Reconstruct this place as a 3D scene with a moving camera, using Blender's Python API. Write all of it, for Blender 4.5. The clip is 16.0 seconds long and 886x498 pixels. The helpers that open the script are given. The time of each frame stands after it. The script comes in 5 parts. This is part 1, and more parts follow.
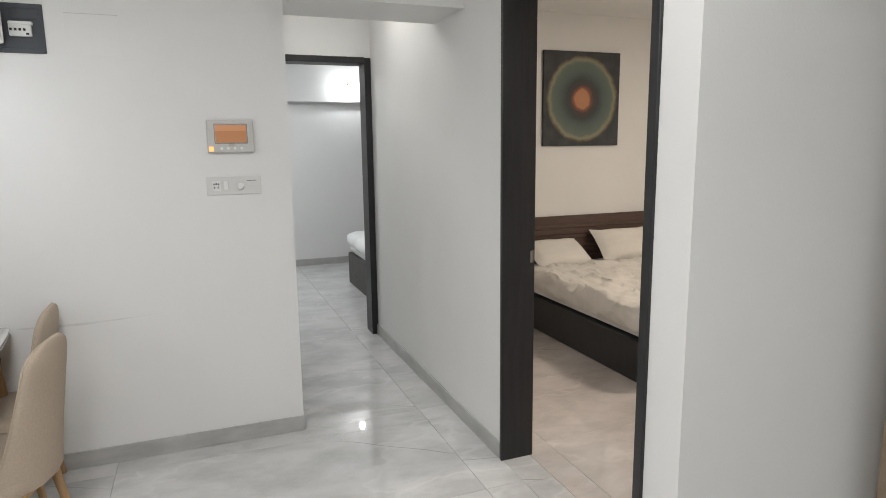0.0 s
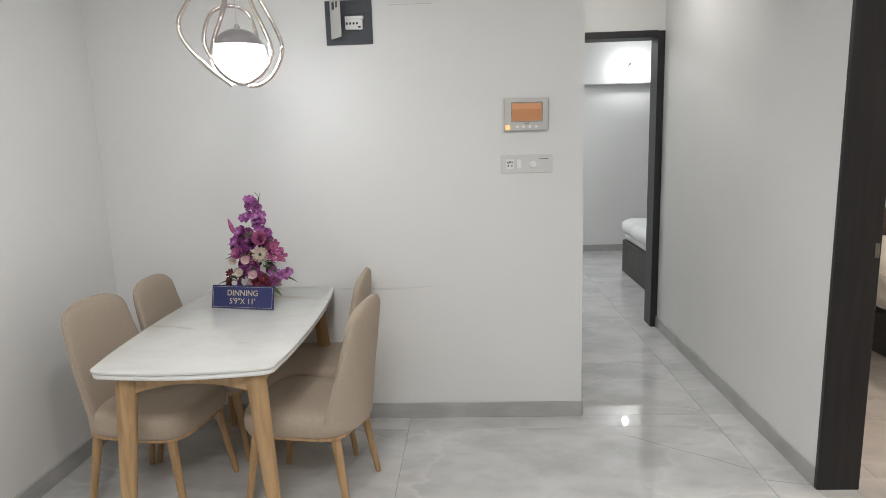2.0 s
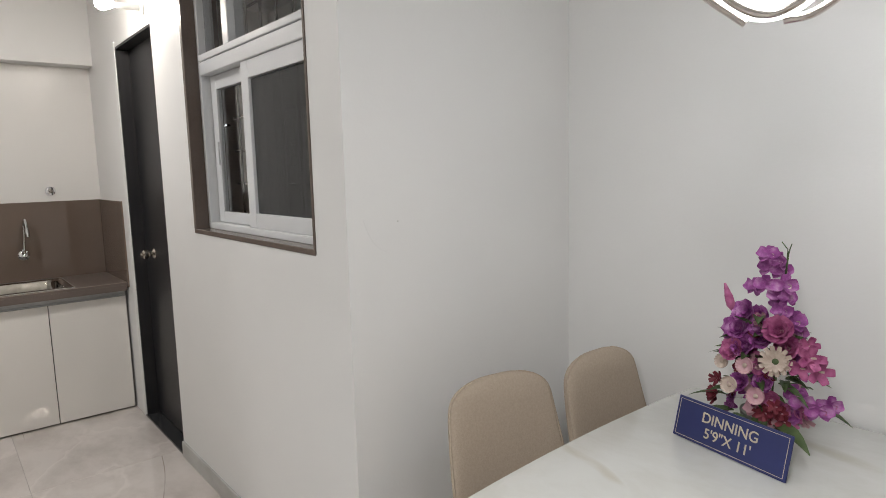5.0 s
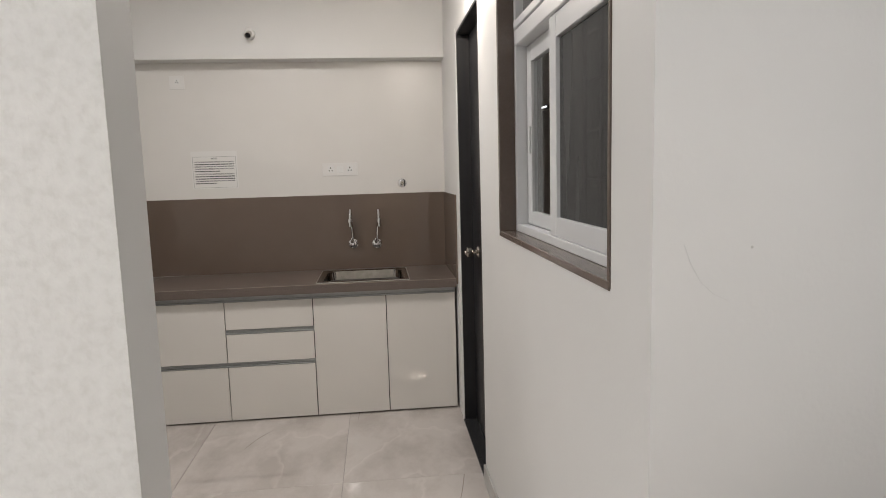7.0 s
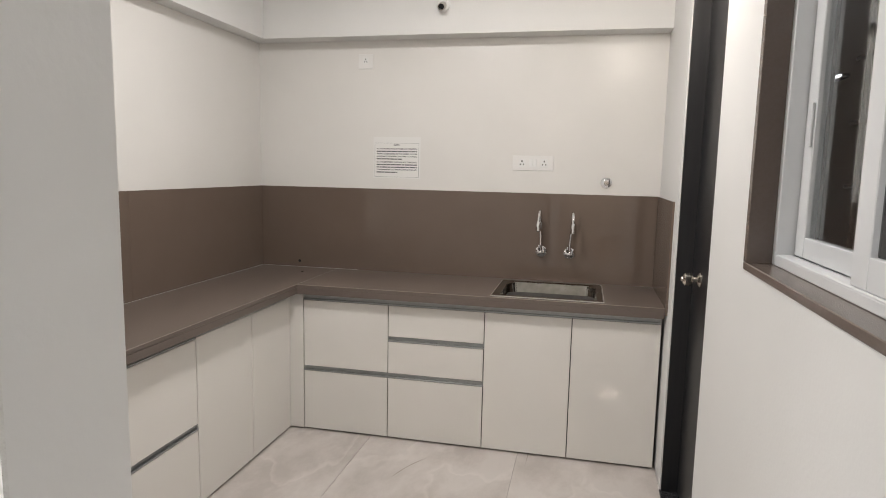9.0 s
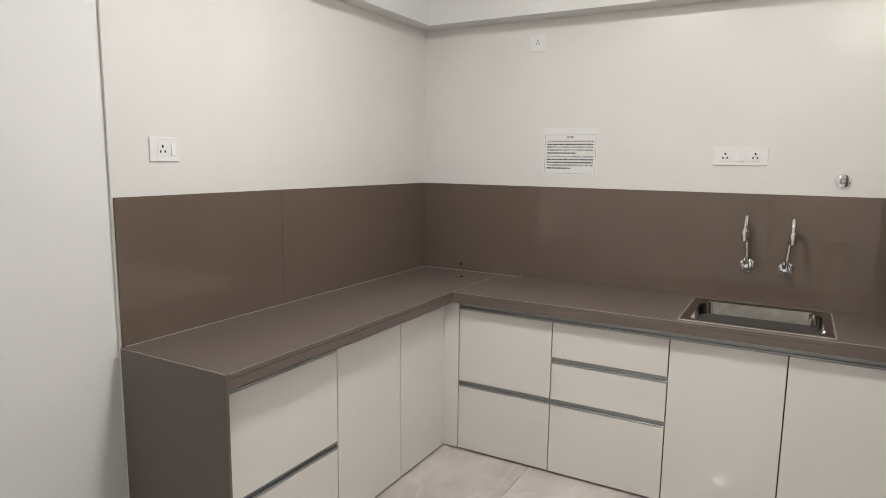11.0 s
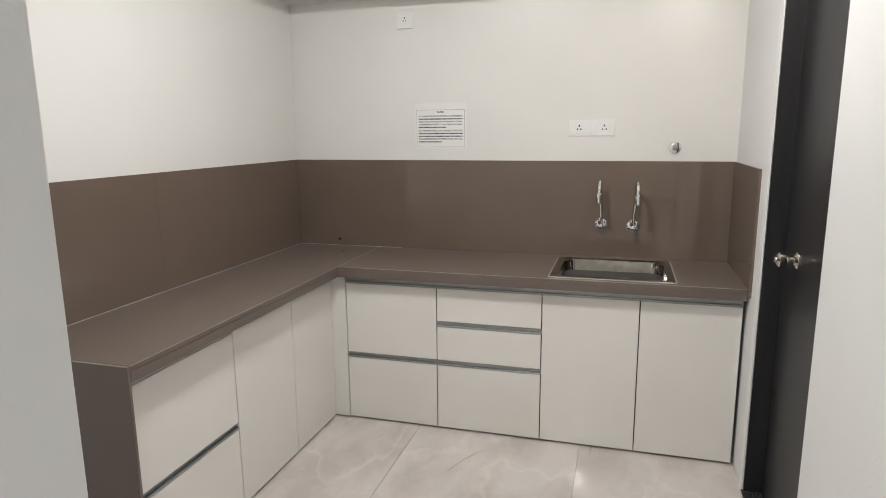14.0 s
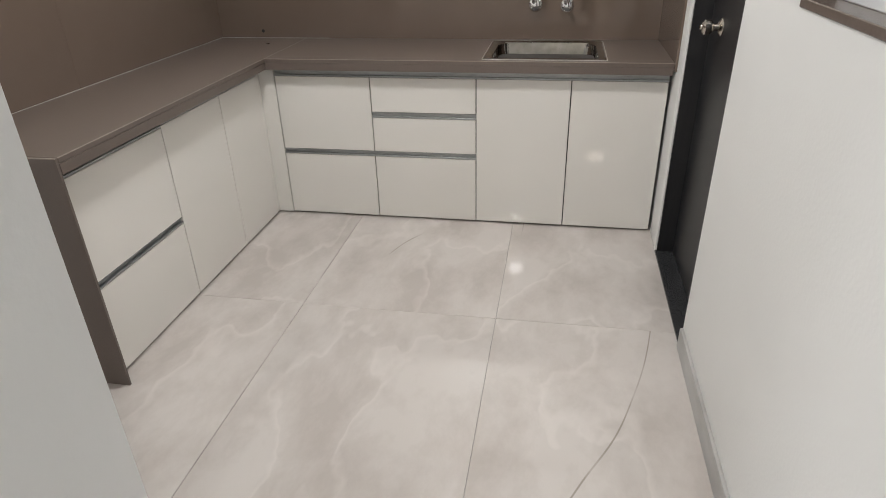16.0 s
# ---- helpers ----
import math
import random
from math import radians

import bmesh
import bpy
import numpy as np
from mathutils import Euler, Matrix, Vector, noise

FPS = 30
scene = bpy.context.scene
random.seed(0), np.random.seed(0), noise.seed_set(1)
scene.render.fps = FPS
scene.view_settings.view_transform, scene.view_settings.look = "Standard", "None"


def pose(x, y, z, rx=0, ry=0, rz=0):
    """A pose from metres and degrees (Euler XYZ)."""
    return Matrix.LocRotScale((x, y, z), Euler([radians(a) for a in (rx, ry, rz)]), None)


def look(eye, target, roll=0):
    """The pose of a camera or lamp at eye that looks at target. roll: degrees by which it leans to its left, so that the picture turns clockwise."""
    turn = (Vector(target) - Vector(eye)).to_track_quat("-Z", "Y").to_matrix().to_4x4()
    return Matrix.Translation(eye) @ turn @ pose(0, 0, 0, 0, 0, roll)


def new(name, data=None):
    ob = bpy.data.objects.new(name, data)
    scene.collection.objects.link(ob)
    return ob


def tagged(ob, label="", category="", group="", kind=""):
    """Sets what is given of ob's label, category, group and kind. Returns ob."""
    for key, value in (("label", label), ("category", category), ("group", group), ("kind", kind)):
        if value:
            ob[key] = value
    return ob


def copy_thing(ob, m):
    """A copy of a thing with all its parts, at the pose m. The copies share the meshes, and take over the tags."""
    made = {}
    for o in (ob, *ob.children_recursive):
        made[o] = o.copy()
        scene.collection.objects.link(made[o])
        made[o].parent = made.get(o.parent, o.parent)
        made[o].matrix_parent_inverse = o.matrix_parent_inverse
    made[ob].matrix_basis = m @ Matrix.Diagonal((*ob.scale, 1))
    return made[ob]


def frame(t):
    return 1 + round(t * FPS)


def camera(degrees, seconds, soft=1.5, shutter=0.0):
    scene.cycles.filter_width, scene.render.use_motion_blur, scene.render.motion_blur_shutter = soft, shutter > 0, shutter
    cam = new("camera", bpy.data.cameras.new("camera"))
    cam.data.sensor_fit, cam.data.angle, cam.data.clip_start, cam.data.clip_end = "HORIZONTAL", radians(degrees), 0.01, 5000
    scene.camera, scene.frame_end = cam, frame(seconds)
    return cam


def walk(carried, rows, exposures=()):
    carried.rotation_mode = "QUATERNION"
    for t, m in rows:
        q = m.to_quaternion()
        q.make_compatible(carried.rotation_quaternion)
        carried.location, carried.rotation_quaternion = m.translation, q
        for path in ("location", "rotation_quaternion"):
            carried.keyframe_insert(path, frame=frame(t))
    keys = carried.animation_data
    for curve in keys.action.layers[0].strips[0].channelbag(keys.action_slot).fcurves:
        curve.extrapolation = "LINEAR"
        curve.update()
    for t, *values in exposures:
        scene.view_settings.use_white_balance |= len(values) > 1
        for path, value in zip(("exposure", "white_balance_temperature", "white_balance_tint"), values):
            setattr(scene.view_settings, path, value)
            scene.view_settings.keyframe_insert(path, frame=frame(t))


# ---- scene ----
cam = camera(70.7, 16.0, soft=0.9)
PATH = [
    (0, (5.292, -2.338, 1.553), (6.004, -0.498, 1.224), -0.7),
    (0.5, (5.285, -2.363, 1.528), (5.764, -0.45, 1.199), -1.0),
    (1, (5.265, -2.344, 1.517), (5.553, -0.394, 1.179), -1.1),
    (1.5, (5.222, -2.293, 1.52), (5.308, -0.326, 1.171), -1.3),
    (2, (5.165, -2.219, 1.5), (5.074, -0.251, 1.153), -1.7),
    (2.5, (5.075, -2.109, 1.497), (4.828, -0.156, 1.141), -1.8),
    (3, (4.906, -1.953, 1.508), (4.476, -0.031, 1.16), -1.6),
    (3.2, (4.881, -1.87, 1.553), (4.346, 0.02, 1.175), -1.4),
    (5.3, (4.755, -0.757, 1.466), (3.077, 0.308, 1.235), -0.9),
    (5.5, (4.67, -0.656, 1.46), (2.908, 0.264, 1.235), -0.5),
    (6, (4.626, -0.564, 1.477), (2.74, 0.055, 1.239), -0.4),
    (6.5, (4.491, -0.497, 1.472), (2.539, -0.136, 1.225), -1.2),
    (7, (4.253, -0.462, 1.469), (2.279, -0.259, 1.22), -1.6),
    (7.5, (4.098, -0.442, 1.466), (2.11, -0.414, 1.25), -2.3),
    (8, (3.911, -0.392, 1.476), (1.93, -0.567, 1.26), -1.3),
    (8.5, (3.766, -0.362, 1.486), (1.81, -0.709, 1.254), 0.0),
    (9, (3.617, -0.404, 1.453), (1.681, -0.838, 1.199), 1.2),
    (9.5, (3.478, -0.461, 1.464), (1.571, -0.995, 1.188), 1.4),
    (10, (3.354, -0.479, 1.453), (1.509, -1.2, 1.178), 1.7),
    (10.2, (3.311, -0.459, 1.467), (1.509, -1.282, 1.192), 1.6),
    (12.5, (3.166, -0.462, 1.452), (1.473, -1.489, 1.167), 0.4),
    (13, (3.182, -0.499, 1.466), (1.422, -1.394, 1.146), 0.1),
    (13.5, (3.252, -0.509, 1.483), (1.417, -1.229, 1.144), -0.3),
    (14, (3.361, -0.532, 1.489), (1.473, -1.077, 1.116), -0.5),
    (14.5, (3.433, -0.536, 1.466), (1.531, -0.979, 1.031), -0.6),
    (15, (3.464, -0.533, 1.404), (1.579, -0.914, 0.853), -0.9),
    (15.5, (3.455, -0.498, 1.363), (1.635, -0.853, 0.619), -1.6),
    (16, (3.432, -0.493, 1.406), (1.699, -0.825, 0.464), -1.6),
]
EXPOSURES = [(0.0, -0.30, 6450, 10), (3.2, -0.32, 6500, 10), (5.3, -0.36, 6550, 11), (7.0, -0.40, 6700, 12), (8.0, -0.28, 6700, 12), (9.3, 0.02, 6600, 11),
             (10.5, 0.03, 6550, 10), (12.4, 0.02, 6350, 9), (13.2, 0.05, 6420, 9), (14.5, 0.10, 6430, 9), (16.0, 0.07, 6400, 9)]
walk(cam, [(t, look(eye, target, roll)) for t, eye, target, roll in PATH], EXPOSURES)

# ---- world and light ----
world = bpy.data.worlds.new("night")
scene.world = world
world.use_nodes = True
world.node_tree.nodes["Background"].inputs[0].default_value = (0.010, 0.012, 0.018, 1)
world.node_tree.nodes["Background"].inputs[1].default_value = 1.0


def area_lamp(name, at, size, power, colour, aim=(0, 0, -1)):
    data = bpy.data.lights.new(name, "AREA")
    data.shape, data.size, data.size_y = "RECTANGLE", size[0], size[1]
    data.energy, data.color = power, colour
    ob = new(name, data)
    ob.matrix_world = Matrix.Translation(at) @ Vector(aim).to_track_quat("-Z", "Y").to_matrix().to_4x4()
    return ob


WARM, NEUTRAL, COOL = (1.0, 0.86, 0.72), (0.992, 0.99, 0.985), (0.95, 0.98, 1.0)
CEIL = 2.72
LAMP = (4.268, 0.30, 1.84)
# unseen lamp added to brighten the kitchen
area_lamp("kitchen_fill_light", (1.58, -1.18, CEIL - 0.035), (0.28, 0.28), 26, (1.0, 0.99, 0.975))
area_lamp("living_panel_light", (5.0, -2.6, CEIL - 0.035), (0.6, 0.6), 64, NEUTRAL)
area_lamp("living_downlight", (4.80, -0.94, CEIL - 0.030), (0.20, 0.20), 14, NEUTRAL)
area_lamp("living_downlight", (6.42, -1.04, CEIL - 0.030), (0.20, 0.20), 10, NEUTRAL)
# unseen lamp added to brighten the corridor
area_lamp("corridor_fill_light", (6.1, 1.75, CEIL - 0.035), (0.5, 0.5), 1.8, COOL)
area_lamp("bedroom_panel_light", (9.2, 0.25, CEIL - 0.035), (0.3, 0.3), 52, WARM)
# unseen lamp added to brighten the far bedroom's lower wall
area_lamp("far_room_fill_light", (5.6, 4.3, CEIL - 0.035), (0.3, 0.3), 40, COOL)

# ---- materials ----


def material(name, colour, rough=0.5, metal=0.0, spec=0.5, coat=0.0):
    mat = bpy.data.materials.new(name)
    mat.use_nodes = True
    b = mat.node_tree.nodes["Principled BSDF"]
    b.inputs["Base Color"].default_value = (*colour, 1)
    b.inputs["Roughness"].default_value = rough
    b.inputs["Metallic"].default_value = metal
    b.inputs["Specular IOR Level"].default_value = spec
    b.inputs["Coat Weight"].default_value = coat
    return mat


def vary(mat, colours, scale=8.0, detail=4.0, bump=0.0, bump_scale=60.0, stretch=(1, 1, 1), rough=None, distort=0.0, positions=None, per_object=0.0):
    """Two-scale colour variation, fine relief and roughness variation on a plain material."""
    nt = mat.node_tree
    nodes, links = nt.nodes, nt.links
    b = nodes["Principled BSDF"]
    tc = nodes.new("ShaderNodeTexCoord")
    mp = nodes.new("ShaderNodeMapping")
    mp.inputs["Scale"].default_value = stretch
    links.new(tc.outputs["Object"], mp.inputs["Vector"])
    vec = mp.outputs["Vector"]
    info = nodes.new("ShaderNodeObjectInfo")
    if per_object:
        add = nodes.new("ShaderNodeVectorMath")
        add.operation = "MULTIPLY_ADD"
        comb = nodes.new("ShaderNodeCombineXYZ")
        for k in range(3):
            links.new(info.outputs["Random"], comb.inputs[k])
        links.new(comb.outputs[0], add.inputs[0])
        add.inputs[1].default_value = (37.0 * per_object, 23.0 * per_object, 11.0 * per_object)
        links.new(vec, add.inputs[2])
        vec = add.outputs[0]
    big = nodes.new("ShaderNodeTexNoise")
    big.inputs["Scale"].default_value, big.inputs["Detail"].default_value = scale, detail
    big.inputs["Distortion"].default_value = distort
    links.new(vec, big.inputs["Vector"])
    ramp = nodes.new("ShaderNodeValToRGB")
    pos = positions or [0.3 + 0.4 * k / (len(colours) - 1) for k in range(len(colours))]
    while len(ramp.color_ramp.elements) < len(colours):
        ramp.color_ramp.elements.new(0.5)
    for e, c, q in zip(ramp.color_ramp.elements, colours, pos):
        e.position, e.color = q, (*c, 1)
    links.new(big.outputs["Fac"], ramp.inputs["Fac"])
    links.new(ramp.outputs["Color"], b.inputs["Base Color"])
    if rough:
        mr = nodes.new("ShaderNodeMapRange")
        mr.inputs["To Min"].default_value, mr.inputs["To Max"].default_value = rough
        links.new(big.outputs["Fac"], mr.inputs["Value"])
        links.new(mr.outputs["Result"], b.inputs["Roughness"])
    if bump:
        fine = nodes.new("ShaderNodeTexNoise")
        fine.inputs["Scale"].default_value, fine.inputs["Detail"].default_value = bump_scale, 3.0
        links.new(vec, fine.inputs["Vector"])
        bp = nodes.new("ShaderNodeBump")
        bp.inputs["Strength"].default_value, bp.inputs["Distance"].default_value = bump, 0.004
        links.new(fine.outputs["Fac"], bp.inputs["Height"])
        links.new(bp.outputs["Normal"], b.inputs["Normal"])
    return mat


def marble(name, light, dark, vein, rough, scale=1.0, thin=0.99994, force=0.75, streak=1.1):
    """Polished marble-look tile: cloudy ground with thin soft veins, shifted from tile to tile."""
    mat = material(name, light, rough, spec=0.85)
    nt = mat.node_tree
    nodes, links = nt.nodes, nt.links
    b = nodes["Principled BSDF"]
    tc, info = nodes.new("ShaderNodeTexCoord"), nodes.new("ShaderNodeObjectInfo")
    comb = nodes.new("ShaderNodeCombineXYZ")
    for k in range(3):
        links.new(info.outputs["Random"], comb.inputs[k])
    add = nodes.new("ShaderNodeVectorMath")
    add.operation = "MULTIPLY_ADD"
    add.inputs[1].default_value = (41.0, 29.0, 17.0)
    links.new(comb.outputs[0], add.inputs[0])
    turn = nodes.new("ShaderNodeMapping")
    turn.inputs["Rotation"].default_value, turn.inputs["Scale"].default_value = (0, 0, radians(34)), (0.75, 1.25, 1.0)
    links.new(tc.outputs["Object"], turn.inputs["Vector"])
    links.new(turn.outputs["Vector"], add.inputs[2])
    warp = nodes.new("ShaderNodeTexNoise")
    warp.inputs["Scale"].default_value, warp.inputs["Detail"].default_value = 1.6 * scale, 5.0
    links.new(add.outputs[0], warp.inputs["Vector"])
    mix = nodes.new("ShaderNodeVectorMath")
    mix.operation = "MULTIPLY_ADD"
    mix.inputs[1].default_value = (0.22, 0.22, 0.22)
    links.new(warp.outputs["Color"], mix.inputs[0])
    links.new(add.outputs[0], mix.inputs[2])
    cloud = nodes.new("ShaderNodeTexNoise")
    cloud.inputs["Scale"].default_value, cloud.inputs["Detail"].default_value = 3.2 * scale, 8.0
    cloud.inputs["Roughness"].default_value = 0.62
    links.new(mix.outputs[0], cloud.inputs["Vector"])
    ramp = nodes.new("ShaderNodeValToRGB")
    ramp.color_ramp.elements[0].position, ramp.color_ramp.elements[0].color = 0.36, (*dark, 1)
    ramp.color_ramp.elements[1].position, ramp.color_ramp.elements[1].color = 0.60, (*light, 1)
    links.new(cloud.outputs["Fac"], ramp.inputs["Fac"])
    wave = nodes.new("ShaderNodeTexWave")
    wave.wave_type, wave.bands_direction = "BANDS", "Y"
    wave.inputs["Scale"].default_value, wave.inputs["Distortion"].default_value = 0.17 * scale, 5.0
    wave.inputs["Detail"].default_value, wave.inputs["Detail Scale"].default_value, wave.inputs["Detail Roughness"].default_value = 4.0, 0.9, 0.6
    links.new(add.outputs[0], wave.inputs["Vector"])
    line = nodes.new("ShaderNodeMapRange")
    line.inputs["From Min"].default_value, line.inputs["From Max"].default_value = thin, 1.0
    line.inputs["To Min"].default_value, line.inputs["To Max"].default_value = 0.0, force
    links.new(wave.outputs["Fac"], line.inputs["Value"])
    mask = nodes.new("ShaderNodeMath")
    mask.operation = "MULTIPLY"
    links.new(line.outputs["Result"], mask.inputs[0])
    sparse = nodes.new("ShaderNodeMapRange")
    sparse.inputs["From Min"].default_value, sparse.inputs["From Max"].default_value = 0.48, 0.58
    links.new(warp.outputs["Fac"], sparse.inputs["Value"])
    links.new(sparse.outputs["Result"], mask.inputs[1])
    # pale soft-edged seams in the ground
    seam = nodes.new("ShaderNodeTexNoise")
    seam.inputs["Scale"].default_value, seam.inputs["Detail"].default_value = 1.5 * scale, 4.0
    links.new(mix.outputs[0], seam.inputs["Vector"])
    gap = nodes.new("ShaderNodeMath")
    gap.operation = "SUBTRACT"
    gap.inputs[1].default_value = 0.5
    links.new(seam.outputs["Fac"], gap.inputs[0])
    pale = nodes.new("ShaderNodeMapRange")
    pale.inputs["From Min"].default_value, pale.inputs["From Max"].default_value = 0.030, 0.0
    pale.inputs["To Min"].default_value, pale.inputs["To Max"].default_value = 0.0, streak
    links.new(gap.outputs[0], pale.inputs["Value"])
    side = nodes.new("ShaderNodeMapRange")
    side.inputs["From Min"].default_value, side.inputs["From Max"].default_value = -0.010, 0.004
    links.new(gap.outputs[0], side.inputs["Value"])
    part_way = nodes.new("ShaderNodeMath")
    part_way.operation = "MULTIPLY"
    links.new(pale.outputs["Result"], part_way.inputs[0])
    links.new(side.outputs["Result"], part_way.inputs[1])
    one = nodes.new("ShaderNodeMath")
    one.operation = "MULTIPLY"
    links.new(part_way.outputs[0], one.inputs[0])
    links.new(cloud.outputs["Fac"], one.inputs[1])
    ground = nodes.new("ShaderNodeMix")
    ground.data_type = "RGBA"
    links.new(one.outputs[0], ground.inputs["Factor"])
    links.new(ramp.outputs["Color"], ground.inputs["A"])
    ground.inputs["B"].default_value = (min(1.0, light[0] * 1.12), min(1.0, light[1] * 1.12), min(1.0, light[2] * 1.12), 1)
    mc = nodes.new("ShaderNodeMix")
    mc.data_type = "RGBA"
    links.new(mask.outputs[0], mc.inputs["Factor"])
    links.new(ground.outputs["Result"], mc.inputs["A"])
    mc.inputs["B"].default_value = (*vein, 1)
    links.new(mc.outputs["Result"], b.inputs["Base Color"])
    mr = nodes.new("ShaderNodeMapRange")
    mr.inputs["To Min"].default_value, mr.inputs["To Max"].default_value = rough * 0.7, rough * 1.5
    links.new(cloud.outputs["Fac"], mr.inputs["Value"])
    links.new(mr.outputs["Result"], b.inputs["Roughness"])
    return mat


def glowing(name, colour, strength):
    mat = material(name, colour, 0.4)
    b = mat.node_tree.nodes["Principled BSDF"]
    b.inputs["Emission Color"].default_value = (*colour, 1)
    b.inputs["Emission Strength"].default_value = strength
    return mat


def clear_glass(name, tint=(1, 1, 1)):
    mat = material(name, tint, 0.02)
    mat.node_tree.nodes["Principled BSDF"].inputs["Transmission Weight"].default_value = 1.0
    mat.node_tree.nodes["Principled BSDF"].inputs["IOR"].default_value = 1.45
    return mat


PAINT = vary(material("wall_paint", (0.76, 0.755, 0.74), 0.55), [(0.745, 0.74, 0.725), (0.775, 0.77, 0.755)], 1.6, 3, 0.10, 90.0)
CEILPAINT = vary(material("ceiling_paint", (0.80, 0.80, 0.79), 0.7), [(0.78, 0.78, 0.77), (0.82, 0.82, 0.81)], 1.2, 3, 0.06, 70.0)
TEXTURE = vary(material("textured_paint", (0.74, 0.735, 0.71), 0.6), [(0.685, 0.678, 0.652), (0.735, 0.73, 0.71), (0.765, 0.76, 0.74)], 55.0, 10, 0.55, 120.0, distort=0.3)
WALLTILE = vary(material("wall_tile", (0.75, 0.73, 0.70), 0.30), [(0.735, 0.717, 0.687), (0.76, 0.742, 0.712)], 3.0, 3, 0.03, 30.0)
GROUT = vary(material("grout", (0.36, 0.35, 0.33), 0.8), [(0.33, 0.32, 0.30), (0.40, 0.39, 0.37)], 20.0)
FLOOR = marble("floor_marble", (0.610, 0.607, 0.597), (0.475, 0.472, 0.463), (0.28, 0.27, 0.25), 0.022)
KFLOOR = marble("beige_floor_marble", (0.625, 0.582, 0.550), (0.505, 0.458, 0.425), (0.25, 0.21, 0.17), 0.022)
SKIRT = vary(material("skirting_tile", (0.42, 0.415, 0.40), 0.3), [(0.36, 0.355, 0.34), (0.48, 0.475, 0.46)], 5.0, 6, 0.02, 60.0, stretch=(1, 1, 3))
BLACKWOOD = vary(material("black_laminate", (0.016, 0.016, 0.018), 0.42), [(0.012, 0.012, 0.014), (0.022, 0.021, 0.022)], 6.0, 4, 0.08, 200.0, stretch=(6, 6, 0.5))
QUARTZ = vary(material("brown_quartz", (0.105, 0.080, 0.066), 0.38), [(0.128, 0.100, 0.085), (0.152, 0.120, 0.102)], 260.0, 3)
SPLASH = vary(material("brown_glazed_tile", (0.092, 0.069, 0.056), 0.10), [(0.145, 0.108, 0.086), (0.155, 0.116, 0.093)], 4.0, 3, rough=(0.025, 0.05))
GRANITE = vary(material("brown_granite", (0.15, 0.115, 0.095), 0.25), [(0.135, 0.105, 0.089), (0.145, 0.113, 0.097)], 120.0, 1, rough=(0.24, 0.28))
BLACKSTONE = vary(material("black_granite", (0.012, 0.012, 0.014), 0.18), [(0.018, 0.019, 0.021), (0.05, 0.05, 0.052)], 160.0, 2)
LAMINATE = vary(material("cream_gloss_laminate", (0.74, 0.71, 0.66), 0.14, coat=0.3), [(0.75, 0.725, 0.685), (0.77, 0.745, 0.705)], 2.0, 2, rough=(0.04, 0.07))
CARCASS = vary(material("cabinet_carcass", (0.06, 0.055, 0.05), 0.6), [(0.05, 0.046, 0.042), (0.07, 0.065, 0.06)], 10.0)
ALU = vary(material("brushed_aluminium", (0.50, 0.51, 0.51), 0.45, 1.0), [(0.33, 0.345, 0.345), (0.42, 0.43, 0.43)], 30.0, 3, stretch=(1, 1, 12))
CHROME = vary(material("chrome", (0.75, 0.75, 0.76), 0.08, 1.0), [(0.72, 0.72, 0.73), (0.78, 0.78, 0.79)], 20.0, rough=(0.05, 0.12))
STEEL = vary(material("stainless_steel", (0.26, 0.245, 0.225), 0.08, 1.0), [(0.27, 0.255, 0.235), (0.36, 0.345, 0.32)], 25.0, 3, 0.5, 9.0, rough=(0.06, 0.12))
UPVC = vary(material("white_upvc", (0.78, 0.79, 0.80), 0.32), [(0.69, 0.70, 0.71), (0.73, 0.74, 0.75)], 4.0)
PLASTIC = vary(material("white_plastic", (0.80, 0.80, 0.785), 0.35), [(0.79, 0.79, 0.775), (0.81, 0.81, 0.795)], 6.0)
GREYPLASTIC = vary(material("pale_grey_plastic", (0.56, 0.55, 0.525), 0.4), [(0.55, 0.54, 0.515), (0.57, 0.56, 0.535)], 6.0)
DARKPLASTIC = material("dark_plastic", (0.02, 0.02, 0.022), 0.4)
GLASS = clear_glass("window_glass", (0.90, 0.92, 0.93))
MESHNET = vary(material("insect_screen", (0.06, 0.06, 0.062), 0.8), [(0.065, 0.065, 0.064), (0.085, 0.085, 0.084)], 9.0, 3, stretch=(1, 1, 0.12))
MESHNET.node_tree.nodes["Principled BSDF"].inputs["Alpha"].default_value = 0.72
FABRIC = vary(material("beige_fabric", (0.44, 0.355, 0.27), 0.85), [(0.385, 0.315, 0.245), (0.435, 0.358, 0.282)], 150.0, 3, 0.34, 300.0)
WOOD = vary(material("light_oak", (0.50, 0.31, 0.15), 0.45), [(0.31, 0.185, 0.085), (0.42, 0.265, 0.13), (0.48, 0.315, 0.165)], 5.0, 5, 0.08, 80.0, stretch=(9, 9, 0.8), distort=0.4)
TABLETOP = marble("table_marble", (0.68, 0.685, 0.655), (0.635, 0.635, 0.595), (0.42, 0.35, 0.22), 0.07, 2.4, 0.988, 0.38, 0.2)
WHITEFABRIC = vary(material("white_bedding", (0.74, 0.74, 0.73), 0.9), [(0.70, 0.70, 0.69), (0.78, 0.78, 0.77)], 6.0, 5, 0.4, 14.0)
CREAMFABRIC = vary(material("cream_bedding", (0.66, 0.62, 0.55), 0.9), [(0.66, 0.63, 0.58), (0.74, 0.71, 0.66)], 7.0, 5, 1.0, 20.0, stretch=(0.6, 1.3, 1.0))
HEADBOARD = vary(material("brown_headboard", (0.085, 0.05, 0.038), 0.5), [(0.07, 0.042, 0.032), (0.10, 0.06, 0.046)], 12.0, 4, 0.1, 120.0, stretch=(0.6, 6, 6))

